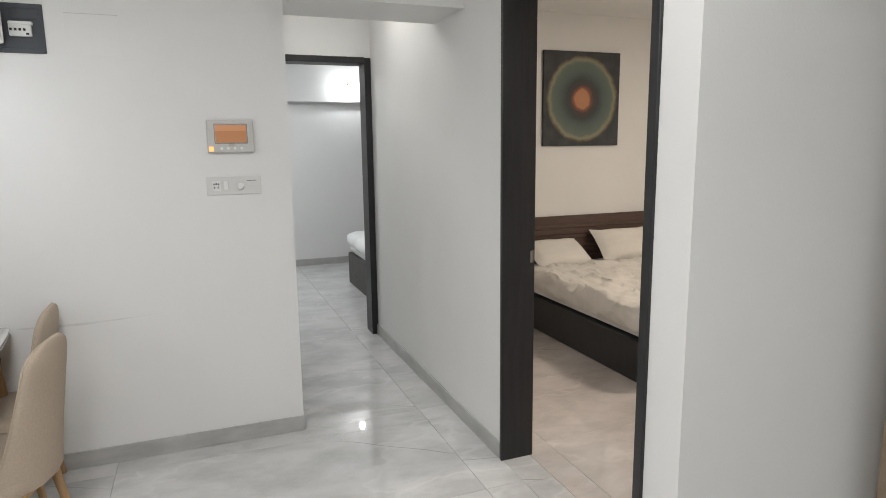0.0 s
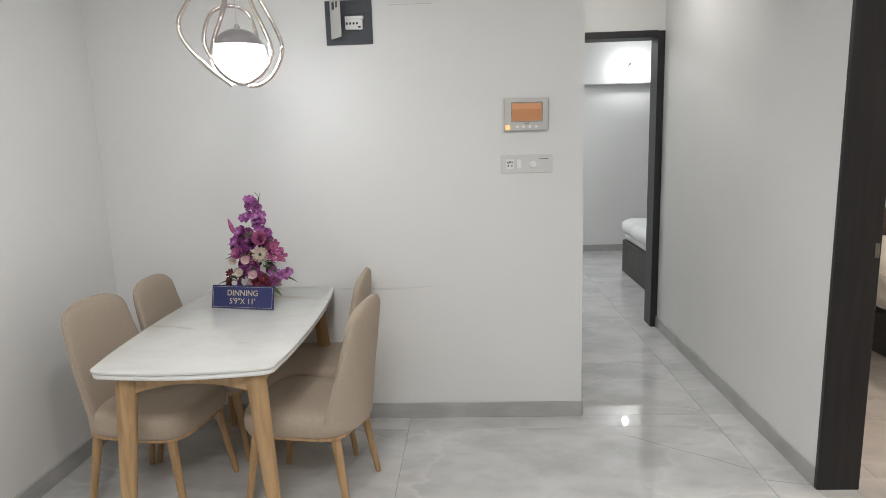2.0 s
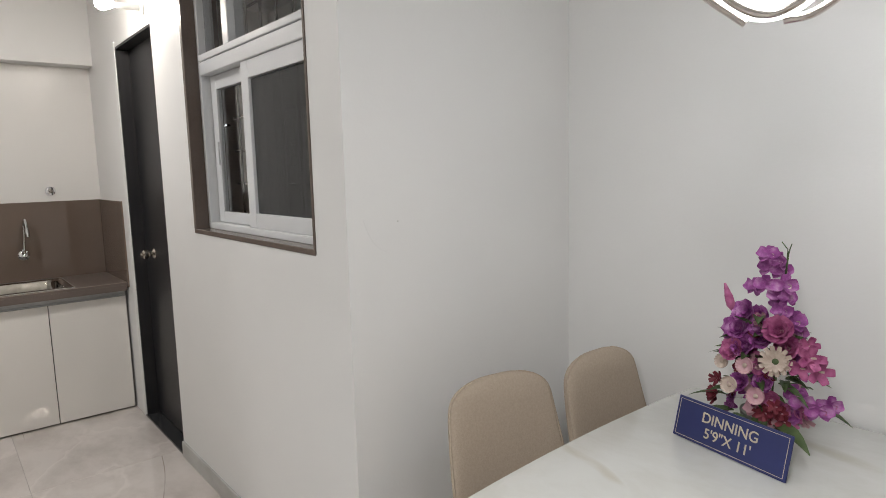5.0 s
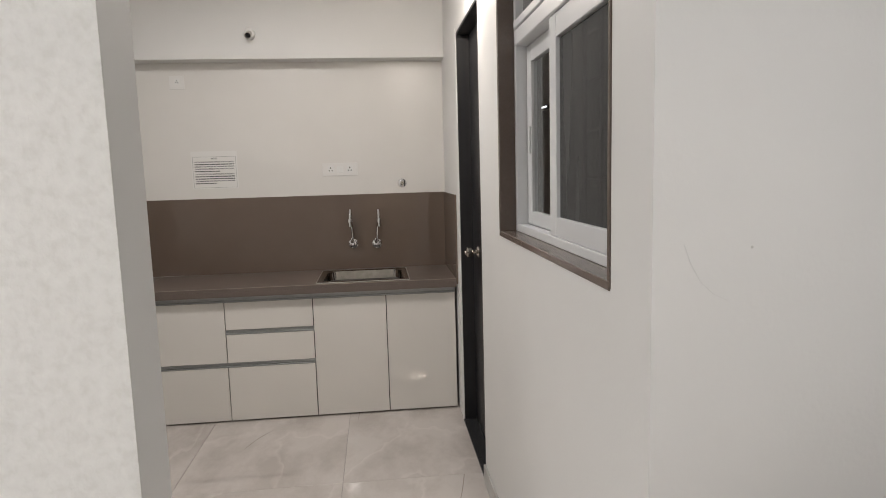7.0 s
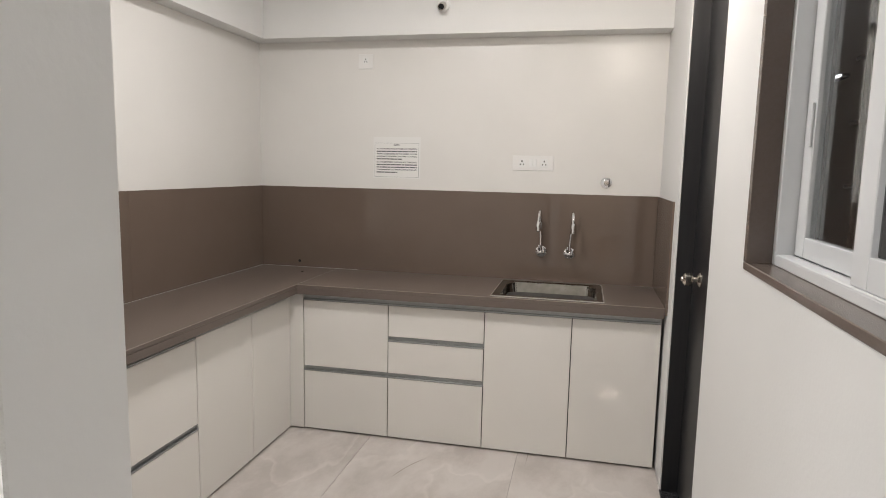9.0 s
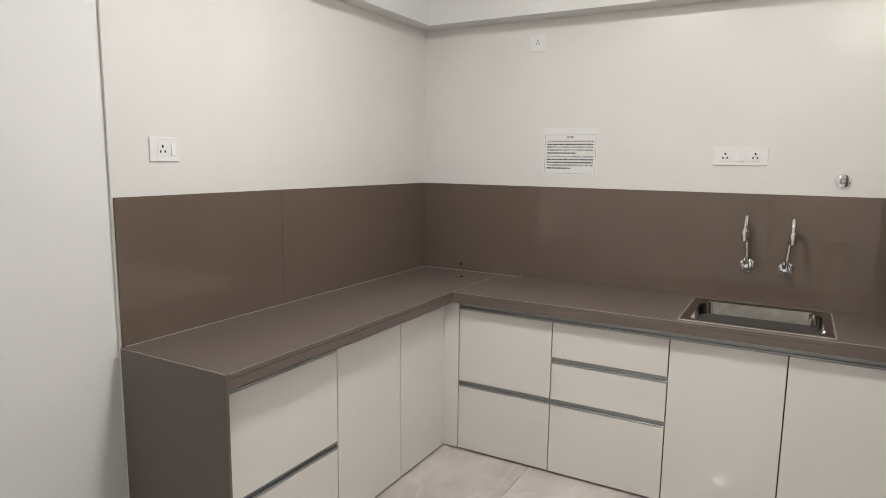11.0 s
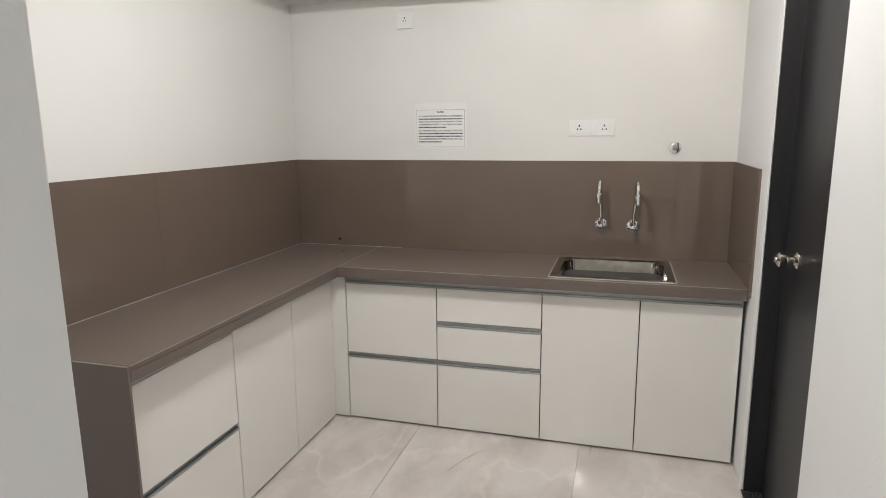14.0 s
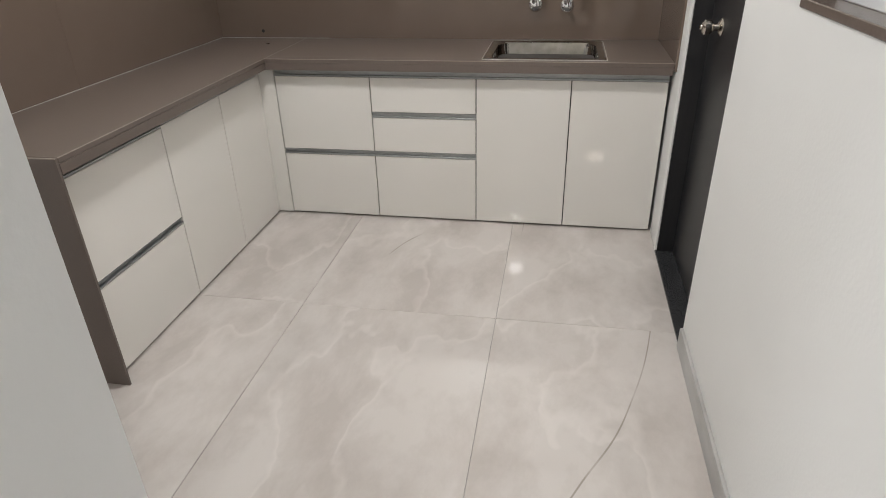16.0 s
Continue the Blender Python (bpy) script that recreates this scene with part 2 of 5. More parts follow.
GLOBE = glowing("lit_globe", (0.93, 0.96, 1.0), 22.0)
WARMBULB = glowing("lit_warm_bulb", (1.0, 0.92, 0.83), 240.0)
COOLBULB = glowing("lit_cool_bulb", (0.95, 0.98, 1.0), 190.0)
PANELGLOW = glowing("lit_panel_diffuser", (1.0, 0.96, 0.90), 6.0)
SCREEN = glowing("emissive_amber_screen", (0.34, 0.15, 0.065), 0.55)
SCREENDIM = glowing("emissive_amber_screen_band", (0.42, 0.20, 0.095), 0.55)
KPLATE = vary(material("ivory_plate", (0.755, 0.74, 0.71), 0.35), [(0.785, 0.775, 0.755), (0.795, 0.785, 0.765)], 6.0)
ARRIS = vary(material("pale_stone_edge", (0.30, 0.255, 0.22), 0.3), [(0.27, 0.23, 0.20), (0.34, 0.29, 0.25)], 60.0, 2)
AMBER = glowing("amber_indicator", (1.0, 0.52, 0.20), 0.9)
PLATEGREY = vary(material("wall_plate_grey", (0.67, 0.665, 0.645), 0.4), [(0.66, 0.655, 0.635), (0.68, 0.675, 0.655)], 6.0)
DASHGLOW = glowing("glowing_dash", (0.92, 0.97, 1.0), 5.0)
SIGNBLUE = vary(material("navy_sign_board", (0.020, 0.028, 0.115), 0.45), [(0.018, 0.025, 0.105), (0.023, 0.031, 0.125)], 10.0)
SIGNGOLD = material("pale_gold_lettering", (0.50, 0.44, 0.33), 0.5)
PAPER = vary(material("white_paper", (0.80, 0.80, 0.78), 0.7), [(0.78, 0.78, 0.76), (0.82, 0.82, 0.80)], 8.0)
INK = material("black_ink", (0.10, 0.10, 0.105), 0.7)
SATIN = vary(material("satin_nickel", (0.58, 0.54, 0.49), 0.25, 1.0), [(0.55, 0.51, 0.46), (0.61, 0.57, 0.52)], 15.0)
ROSEMETAL = vary(material("champagne_metal", (0.66, 0.60, 0.56), 0.14, 1.0), [(0.62, 0.56, 0.52), (0.70, 0.64, 0.60)], 12.0, rough=(0.08, 0.2))
CAPGREY = vary(material("lamp_cap", (0.42, 0.40, 0.41), 0.3, 0.6), [(0.40, 0.38, 0.39), (0.44, 0.42, 0.43)], 8.0)
BOXDARK = vary(material("slate_plastic", (0.045, 0.052, 0.062), 0.45), [(0.041, 0.048, 0.058), (0.049, 0.056, 0.066)], 6.0)
# near-black colour paints the shade inside socket and drilled holes
CAVITY = material("painted_hole_dark", (0.01, 0.01, 0.01), 0.9)
CANVAS = vary(material("painted_canvas", (0.03, 0.035, 0.04), 0.6), [(0.02, 0.024, 0.028), (0.05, 0.055, 0.058)], 9.0, 6, 0.2, 60.0)
def ring_paint(name, stops):
    """Oil paint brushed in rings: colours by distance from the canvas's middle, broken by brush noise."""
    mat = material(name, stops[0][1], 0.6)
    nodes, links = mat.node_tree.nodes, mat.node_tree.links
    tc, rough = nodes.new("ShaderNodeTexCoord"), nodes.new("ShaderNodeTexNoise")
    rough.inputs["Scale"].default_value, rough.inputs["Detail"].default_value = 14.0, 7.0
    links.new(tc.outputs["Object"], rough.inputs["Vector"])
    flat = nodes.new("ShaderNodeVectorMath")
    flat.operation = "MULTIPLY"
    flat.inputs[1].default_value = (1.0, 0.0, 0.97)
    links.new(tc.outputs["Object"], flat.inputs[0])
    far = nodes.new("ShaderNodeVectorMath")
    far.operation = "LENGTH"
    links.new(flat.outputs[0], far.inputs[0])
    wob = nodes.new("ShaderNodeMath")
    wob.operation = "MULTIPLY_ADD"
    wob.inputs[1].default_value = 0.045
    links.new(rough.outputs["Fac"], wob.inputs[0])
    links.new(far.outputs["Value"], wob.inputs[2])
    ramp = nodes.new("ShaderNodeValToRGB")
    while len(ramp.color_ramp.elements) < len(stops):
        ramp.color_ramp.elements.new(0.5)
    for e, (q, c) in zip(ramp.color_ramp.elements, stops):
        e.position, e.color = q + 0.022, (*c, 1)
    links.new(wob.outputs[0], ramp.inputs["Fac"])
    links.new(ramp.outputs["Color"], nodes["Principled BSDF"].inputs["Base Color"])
    bp = nodes.new("ShaderNodeBump")
    bp.inputs["Strength"].default_value, bp.inputs["Distance"].default_value = 0.3, 0.003
    links.new(rough.outputs["Fac"], bp.inputs["Height"])
    links.new(bp.outputs["Normal"], nodes["Principled BSDF"].inputs["Normal"])
    return mat


RINGPAINT = ring_paint("painted_rings", [(0.0, (0.50, 0.24, 0.12)), (0.078, (0.46, 0.21, 0.10)), (0.096, (0.22, 0.075, 0.045)), (0.125, (0.055, 0.042, 0.038)), (0.17, (0.035, 0.042, 0.042)),
                                         (0.235, (0.075, 0.105, 0.092)), (0.32, (0.115, 0.145, 0.12)), (0.350, (0.25, 0.24, 0.15)), (0.366, (0.16, 0.13, 0.085)), (0.385, (0.05, 0.045, 0.042))])
SCUFF = vary(material("scuffed_paint", (0.66, 0.655, 0.64), 0.6), [(0.60, 0.595, 0.58), (0.745, 0.74, 0.725)], 9.0, 5)
BEIGECLOTH = vary(material("beige_cloth", (0.42, 0.33, 0.24), 0.9), [(0.36, 0.28, 0.20), (0.47, 0.38, 0.28)], 20.0, 4, 0.3, 300.0)
PURPLE = vary(material("purple_petal", (0.27, 0.05, 0.33), 0.6), [(0.15, 0.024, 0.14), (0.31, 0.07, 0.28), (0.50, 0.25, 0.46)], 45.0)
MAGENTA = vary(material("magenta_petal", (0.42, 0.045, 0.22), 0.6), [(0.24, 0.03, 0.13), (0.50, 0.15, 0.30)], 45.0)
PINK = vary(material("dusty_pink_petal", (0.56, 0.30, 0.36), 0.65), [(0.38, 0.18, 0.23), (0.56, 0.36, 0.38)], 45.0)
IVORY = vary(material("ivory_petal", (0.62, 0.52, 0.44), 0.65), [(0.40, 0.31, 0.26), (0.56, 0.47, 0.40)], 45.0)
DARKRED = vary(material("dark_red_petal", (0.17, 0.02, 0.035), 0.6), [(0.11, 0.012, 0.022), (0.23, 0.03, 0.05)], 40.0)
LEAF = vary(material("green_leaf", (0.05, 0.085, 0.025), 0.55), [(0.03, 0.055, 0.015), (0.08, 0.12, 0.04)], 30.0)
BASKET = vary(material("grey_green_pot", (0.16, 0.17, 0.14), 0.6), [(0.13, 0.14, 0.11), (0.19, 0.20, 0.17)], 20.0)

# ---- mesh helpers ----


def make(name, bm, mat, parent=None, label=""):
    mesh = bpy.data.meshes.new(name)
    bm.normal_update()
    bm.to_mesh(mesh)
    bm.free()
    mesh.materials.append(mat)
    ob = new(name, mesh)
    if parent is not None:
        ob.parent = parent
    if label:
        ob["label"] = label
    return ob


part = make


def smooth(ob, angle=40):
    for p in ob.data.polygons:
        p.use_smooth = True
    ob.data.set_sharp_from_angle(angle=radians(angle))
    return ob


def thing(name, at, label, category, group="", rz=0.0):
    ob = new(name)
    ob.empty_display_size = 0.1
    ob.matrix_world = pose(*at, 0, 0, rz)
    return tagged(ob, label, category, group)


def box(lo, hi, bevel=0.0, seg=2, bm=None):
    own = bmesh.new()
    bmesh.ops.create_cube(own, size=1.0)
    lo, hi = Vector(lo), Vector(hi)
    for v in own.verts:
        v.co = Vector((lo[k] + (v.co[k] + 0.5) * (hi[k] - lo[k]) for k in range(3)))
    if bevel:
        bmesh.ops.bevel(own, geom=own.edges[:], offset=bevel, segments=seg, affect="EDGES", profile=0.5)
    return own if bm is None else merge(bm, own)


def merge(bm, own):
    mesh = bpy.data.meshes.new("join")
    own.to_mesh(mesh)
    own.free()
    bm.from_mesh(mesh)
    bpy.data.meshes.remove(mesh)
    return bm


def moved(bm, m):
    bmesh.ops.transform(bm, matrix=m, verts=bm.verts)
    return bm


def turned(profile, seg=24, closed=True):
    """A lathed shape round z from (radius, height) pairs."""
    bm = bmesh.new()
    rings = []
    for r, z in profile:
        rings.append([bm.verts.new((r * math.cos(2 * math.pi * k / seg), r * math.sin(2 * math.pi * k / seg), z)) for k in range(seg)])
    for a, b in zip(rings, rings[1:]):
        for k in range(seg):
            bm.faces.new((a[k], a[(k + 1) % seg], b[(k + 1) % seg], b[k]))
    if closed:
        bm.faces.new(rings[0][::-1])
        bm.faces.new(rings[-1])
    bmesh.ops.remove_doubles(bm, verts=bm.verts, dist=1e-5)
    bmesh.ops.recalc_face_normals(bm, faces=bm.faces)
    return bm


def tube(points, radius, seg=10, flat=1.0, closed=False):
    """A round bar along points; radius may be a number or one for each point."""
    bm = bmesh.new()
    pts = [Vector(p) for p in points]
    n = len(pts)
    rings = []
    ref = Vector((0.0, 0.0, 1.0))
    for i, p in enumerate(pts):
        a = pts[(i - 1) % n] if closed or i else pts[0]
        b = pts[(i + 1) % n] if closed or i < n - 1 else pts[-1]
        d = (b - a).normalized()
        u = d.cross(ref)
        if u.length < 1e-3:
            u = d.cross(Vector((1, 0, 0)))
        u.normalize()
        w = u.cross(d).normalized()
        r = radius[i] if isinstance(radius, (list, tuple)) else radius
        rings.append([bm.verts.new(p + u * r * math.cos(2 * math.pi * k / seg) + w * r * flat * math.sin(2 * math.pi * k / seg)) for k in range(seg)])
    pairs = list(zip(rings, rings[1:])) + ([(rings[-1], rings[0])] if closed else [])
    for a, b in pairs:
        for k in range(seg):
            bm.faces.new((a[k], a[(k + 1) % seg], b[(k + 1) % seg], b[k]))
    if not closed:
        bm.faces.new(rings[0][::-1])
        bm.faces.new(rings[-1])
    bmesh.ops.recalc_face_normals(bm, faces=bm.faces)
    return bm


def outline_slab(pts, z0, z1, bevel=0.0, seg=2):
    bm = bmesh.new()
    face = bm.faces.new([bm.verts.new((x, y, z0)) for x, y in pts])
    up = bmesh.ops.extrude_face_region(bm, geom=[face])
    bmesh.ops.translate(bm, verts=[v for v in up["geom"] if isinstance(v, bmesh.types.BMVert)], vec=(0, 0, z1 - z0))
    bmesh.ops.recalc_face_normals(bm, faces=bm.faces)
    if bevel:
        flat = [e for e in bm.edges if abs(e.verts[0].co.z - e.verts[1].co.z) < 1e-6]
        bmesh.ops.bevel(bm, geom=flat, offset=bevel, segments=seg, affect="EDGES", profile=0.5)
    return bm


def structure(name, bm, mat, label="", category=""):
    return tagged(make(name, bm, mat), label or name.replace("_", " "), category or name.split("_")[0], kind="structure")


def wall_boxes(boxes):
    bm = bmesh.new()
    for lo, hi in boxes:
        box(lo, hi, bm=bm)
    return bm


# ---- the shell ----
XA = 3.242          # the plane of the dining side wall
XT = 3.206          # the plane of the textured wall
DW = 0.992          # the dining wall
XC = 5.740          # its free end at the corridor
XR = 6.604          # the corridor's other wall
FD = 2.58           # the far door's wall
LW = -2.400         # the kitchen's counter-side wall
YS = -0.886         # the end of the textured wall
T = 0.15

floor = structure("floor", box((-0.3, -6.3, -0.12), (11.2, 6.4, -0.004)), GROUT, "pale grey polished marble-look tile floor", "floor")
structure("ceiling", box((-0.3, -6.3, CEIL), (11.2, 6.4, CEIL + 0.12)), CEILPAINT, "plain white painted ceiling", "ceiling")

# kitchen back wall and counter-side wall, with the beam boxed above the tiles
structure("wall_kitchen_back", box((-0.20, LW - 0.15, -0.1), (0.0, 1.3, CEIL)), WALLTILE, "beige-white glazed tile kitchen wall", "wall")
structure("wall_kitchen_side", box((0.0, LW - 0.15, -0.1), (3.02, LW - 0.012, CEIL)), PAINT, "white painted kitchen wall", "wall")
structure("wall_tile_side", box((0.0, LW - 0.0115, 0.0), (1.965, LW, 2.2)), WALLTILE, "beige-white glazed wall tiling", "wall")
structure("beam_kitchen_back", box((0.0, LW, 2.195), (0.13, 0.0, CEIL)), PAINT, "white painted beam over the kitchen wall", "beam")
structure("beam_kitchen_side", box((0.13, LW, 2.195), (3.02, LW + 0.10, CEIL)), PAINT, "white painted beam over the kitchen side", "beam")
# textured wall between living room and kitchen
structure("wall_textured", box((3.045, -6.2, -0.1), (XT - 0.006, YS, CEIL)), PAINT, "white painted partition wall end", "wall")
structure("wall_textured_face", box((XT - 0.0055, -6.2, 0.0), (XT, YS + 0.007, CEIL)), TEXTURE, "off-white mottled textured wall finish", "wall")
# window wall with door and window openings
DX0, DX1, DZ = 0.745, 1.475, 2.215
WX0, WX1, WZ0, WZ1 = 1.945, 3.052, 1.221, 2.56
structure("wall_window", wall_boxes([
    ((0.0, 0.0, -0.1), (DX0, 0.16, CEIL)), ((DX0, 0.0, DZ), (DX1, 0.16, CEIL)), ((DX1, 0.0, -0.1), (WX0, 0.16, CEIL)),
    ((WX0, 0.0, -0.1), (WX1, 0.16, WZ0)), ((WX0, 0.0, WZ1), (WX1, 0.16, CEIL)), ((WX1, 0.0, -0.1), (XA, 0.16, CEIL))]),
    PAINT, "white painted wall with a door and a window", "wall")
structure("wall_dining_side", box((XA - 0.12, 0.16, -0.1), (XA, DW, CEIL)), PAINT, "white painted dining side wall", "wall")
structure("wall_dining", box((XA - 0.12, DW, -0.1), (XC, DW + 0.15, CEIL)), PAINT, "white painted dining wall with faint marks", "wall")
structure("wall_utility_back", box((-0.2, 1.3, -0.1), (XA - 0.12, 1.42, CEIL)), PAINT, "utility balcony wall", "wall")
# corridor
structure("wall_corridor_near", box((XC - 0.15, DW + 0.15, -0.1), (XC, FD, CEIL)), PAINT, "white painted corridor wall", "wall")
BD0, BD1, BDZ = -0.775, 0.275, 2.30
structure("wall_corridor_right", wall_boxes([
    ((XR, BD1, -0.1), (XR + T, FD, CEIL)), ((XR, -0.935, -0.1), (XR + T, BD0, CEIL)), ((XR, BD0, BDZ), (XR + T, BD1, CEIL))]),
    PAINT, "white painted corridor wall", "wall")
structure("beam_corridor", box((XC, 0.72, 2.235), (XR, DW + 0.165, CEIL)), PAINT, "white painted beam across the corridor", "beam")
FDX0, FDX1, FDZ = 5.78, 6.597, 2.228
structure("wall_far_door", wall_boxes([
    ((3.8, FD, -0.1), (FDX0, FD + 0.15, CEIL)), ((FDX0, FD, FDZ), (FDX1, FD + 0.15, CEIL)), ((FDX1, FD, -0.1), (XR + T, FD + 0.15, CEIL))]),
    PAINT, "white painted wall with the far bedroom door", "wall")
# living room
structure("wall_living_right", box((XR + T, -0.935, -0.1), (11.0, -0.80, CEIL)), PAINT, "white painted living room wall", "wall")
structure("wall_living_end", box((8.2, -6.2, -0.1), (8.35, -0.935, CEIL)), PAINT, "white painted living room wall", "wall")
structure("wall_living_back", box((3.0, -6.3, -0.1), (8.35, -6.2, CEIL)), PAINT, "white painted living room wall", "wall")
# bedroom
BN = 2.78
structure("wall_bedroom_head", box((XR + T, BN, -0.1), (10.9, BN + 0.12, CEIL)), PAINT, "cream-lit painted bedroom wall", "wall")
structure("wall_bedroom_side", box((10.6, -0.8, -0.1), (10.75, BN, CEIL)), PAINT, "white painted bedroom wall", "wall")
# far bedroom
structure("wall_far_back", box((3.8, 5.90, -0.1), (10.9, 6.05, CEIL)), PAINT, "white painted far bedroom wall", "wall")
structure("wall_far_left", box((3.68, FD, -0.1), (3.8, 6.05, CEIL)), PAINT, "white painted far bedroom wall", "wall")
structure("wall_far_right", box((10.0, BN + 0.12, -0.1), (10.15, 5.9, CEIL)), PAINT, "white painted far bedroom wall", "wall")
structure("beam_far", box((3.8, 5.80, 2.11), (10.0, 5.90, CEIL)), PAINT, "white painted beam in the far bedroom", "beam")


def skirting(name, lo, hi):
    structure(name, box(lo, hi, 0.002, 1), SKIRT, "grey marble-look tile skirting", "skirting")


SK = 0.085
skirting("baseboard_dining", (XA + 0.012, DW - 0.012, 0), (XC, DW, SK))
skirting("baseboard_dining_side", (XA, 0.0, 0), (XA + 0.012, DW, SK))
skirting("baseboard_window_wall", (DX1 + 0.004, -0.012, 0), (XA + 0.012, 0.0, SK))
skirting("baseboard_corridor_right", (XR - 0.012, BD1 + 0.004, 0), (XR, FD, SK))
skirting("baseboard_corridor_near", (XC, DW, 0), (XC + 0.012, FD, SK))
skirting("baseboard_far", (3.8, 5.888, 0), (10.0, 5.90, SK))
skirting("baseboard_bedroom", (XR + T, BN - 0.012, 0), (10.6, BN, SK))
skirting("baseboard_living", (XR + 0.002, -0.947, 0), (8.2, -0.935, SK))

# ---- kitchen ----
CT = 0.824              # worktop
XF, YF = 0.53, -1.945   # cabinet fronts
XN, YN = 0.575, -1.885  # worktop edges
XE = 1.962              # the worktop's free end
RIM = (0.075, 0.545, -0.845, -0.285)


def plate(x0, x1, y0, y1, z0, z1, hole=None):
    """A flat slab with an optional rectangular hole through it."""
    bm = bmesh.new()
    if hole is None:
        return box((x0, y0, z0), (x1, y1, z1), 0.003, 2)
    a, b, c, d = hole
    xs, ys = (x0, a, b, x1), (y0, c, d, y1)
    grid = {}
    for k, z in enumerate((z0, z1)):
        for i, x in enumerate(xs):
            for j, y in enumerate(ys):
                grid[i, j, k] = bm.verts.new((x, y, z))
    for i in range(3):
        for j in range(3):
            if (i, j) == (1, 1):
                continue
            for k in (0, 1):
                q = [grid[i, j, k], grid[i + 1, j, k], grid[i + 1, j + 1, k], grid[i, j + 1, k]]
                bm.faces.new(q if k else q[::-1])
    for i in range(3):
        bm.faces.new((grid[i, 0, 0], grid[i + 1, 0, 0], grid[i + 1, 0, 1], grid[i, 0, 1]))
        bm.faces.new((grid[i + 1, 3, 0], grid[i, 3, 0], grid[i, 3, 1], grid[i + 1, 3, 1]))
        bm.faces.new((grid[0, i + 1, 0], grid[0, i, 0], grid[0, i, 1], grid[0, i + 1, 1]))
        bm.faces.new((grid[3, i, 0], grid[3, i + 1, 0], grid[3, i + 1, 1], grid[3, i, 1]))
    bm.faces.new((grid[2, 1, 0], grid[1, 1, 0], grid[1, 1, 1], grid[2, 1, 1]))
    bm.faces.new((grid[1, 2, 0], grid[2, 2, 0], grid[2, 2, 1], grid[1, 2, 1]))
    bm.faces.new((grid[1, 1, 0], grid[1, 2, 0], grid[1, 2, 1], grid[1, 1, 1]))
    bm.faces.new((grid[2, 2, 0], grid[2, 1, 0], grid[2, 1, 1], grid[2, 2, 1]))
    bmesh.ops.recalc_face_normals(bm, faces=bm.faces)
    return bm


worktop = thing("worktop", (0, 0, 0), "brown quartz worktop turning round the kitchen corner", "worktop")
part("slab", plate(0.010, XN, YN + 0.001, -0.010, CT - 0.018, CT, (RIM[0] + 0.012, RIM[1] - 0.012, RIM[2] + 0.012, RIM[3] - 0.012)), QUARTZ, worktop)
part("slab", plate(0.010, XE, LW + 0.010, YN, CT - 0.018, CT), QUARTZ, worktop)
part("slab_joint", box((0.012, YN - 0.0006, CT - 0.002), (XN, YN + 0.0014, CT + 0.0004)), GREYPLASTIC, worktop, "pale joint line between the slabs")
part("front_edge", box((XN - 0.018, YN + 0.0005, CT - 0.052), (XN, -0.010, CT - 0.0185), 0.001), QUARTZ, worktop)
part("front_edge", box((XN - 0.018, YN - 0.018, CT - 0.052), (XE, YN, CT - 0.0185), 0.001), QUARTZ, worktop)
# thin strips paler than the quartz along the worktop's top edges
part("edge_arris", box((XN - 0.0025, YN + 0.002, CT - 0.0022), (XN + 0.0006, -0.011, CT + 0.0005)), ARRIS, worktop, "pale edge line")
part("edge_arris", box((XN, YN - 0.0025, CT - 0.0022), (XE, YN + 0.0006, CT + 0.0005)), ARRIS, worktop, "pale edge line")
part("edge_arris", box((XE + 0.0075, LW + 0.012, CT - 0.0022), (XE + 0.0112, YN - 0.001, CT + 0.0005)), ARRIS, worktop, "pale edge line")
part("end_panel", box((XE + 0.0005, LW + 0.010, 0.0), (XE + 0.0105, YN - 0.001, CT - 0.0005), 0.001), QUARTZ, worktop, "brown quartz end panel down to the floor")
part("wall_joint", box((0.010, LW + 0.010, CT), (XE - 0.01, LW + 0.012, CT + 0.0015)), GREYPLASTIC, worktop, "thin white sealant line")
part("wall_joint", box((0.010, LW + 0.012, CT), (0.012, LW + 0.65, CT + 0.0015)), GREYPLASTIC, worktop, "thin white sealant line")


def front(cab, kind, u0, u1, z0, z1, run):
    """A cream front panel: along y for the back run, along x for the side run."""
    g = 0.0023
    if run == "back":
        lo, hi = (XF - 0.018, u0 + g, z0), (XF, u1 - g, z1)
    else:
        lo, hi = (u0 + g, YF - 0.018, z0), (u1 - g, YF, z1)
    return part(kind, box(lo, hi, 0.0015, 1), LAMINATE, cab)


def rail(cab, u0, u1, z0, z1, run):
    """A recessed aluminium grip profile with a lip."""
    if run == "back":
        bm = box((XF - 0.030, u0, z0), (XF - 0.012, u1, z1))
        box((XF - 0.012, u0, z1 - 0.005), (XF - 0.003, u1, z1 - 0.001), bm=bm)
        box((XF - 0.012, u0, z0 + 0.001), (XF + 0.001, u1, z0 + 0.009), 0.001, 1, bm=bm)
    else:
        bm = box((u0, YF - 0.030, z0), (u1, YF - 0.012, z1))
        box((u0, YF - 0.012, z1 - 0.005), (u1, YF - 0.003, z1 - 0.001), bm=bm)
        box((u0, YF - 0.012, z0 + 0.001), (u1, YF + 0.001, z0 + 0.009), 0.001, 1, bm=bm)
    return part("grip_rail", bm, ALU, cab, "recessed brushed aluminium grip rail")


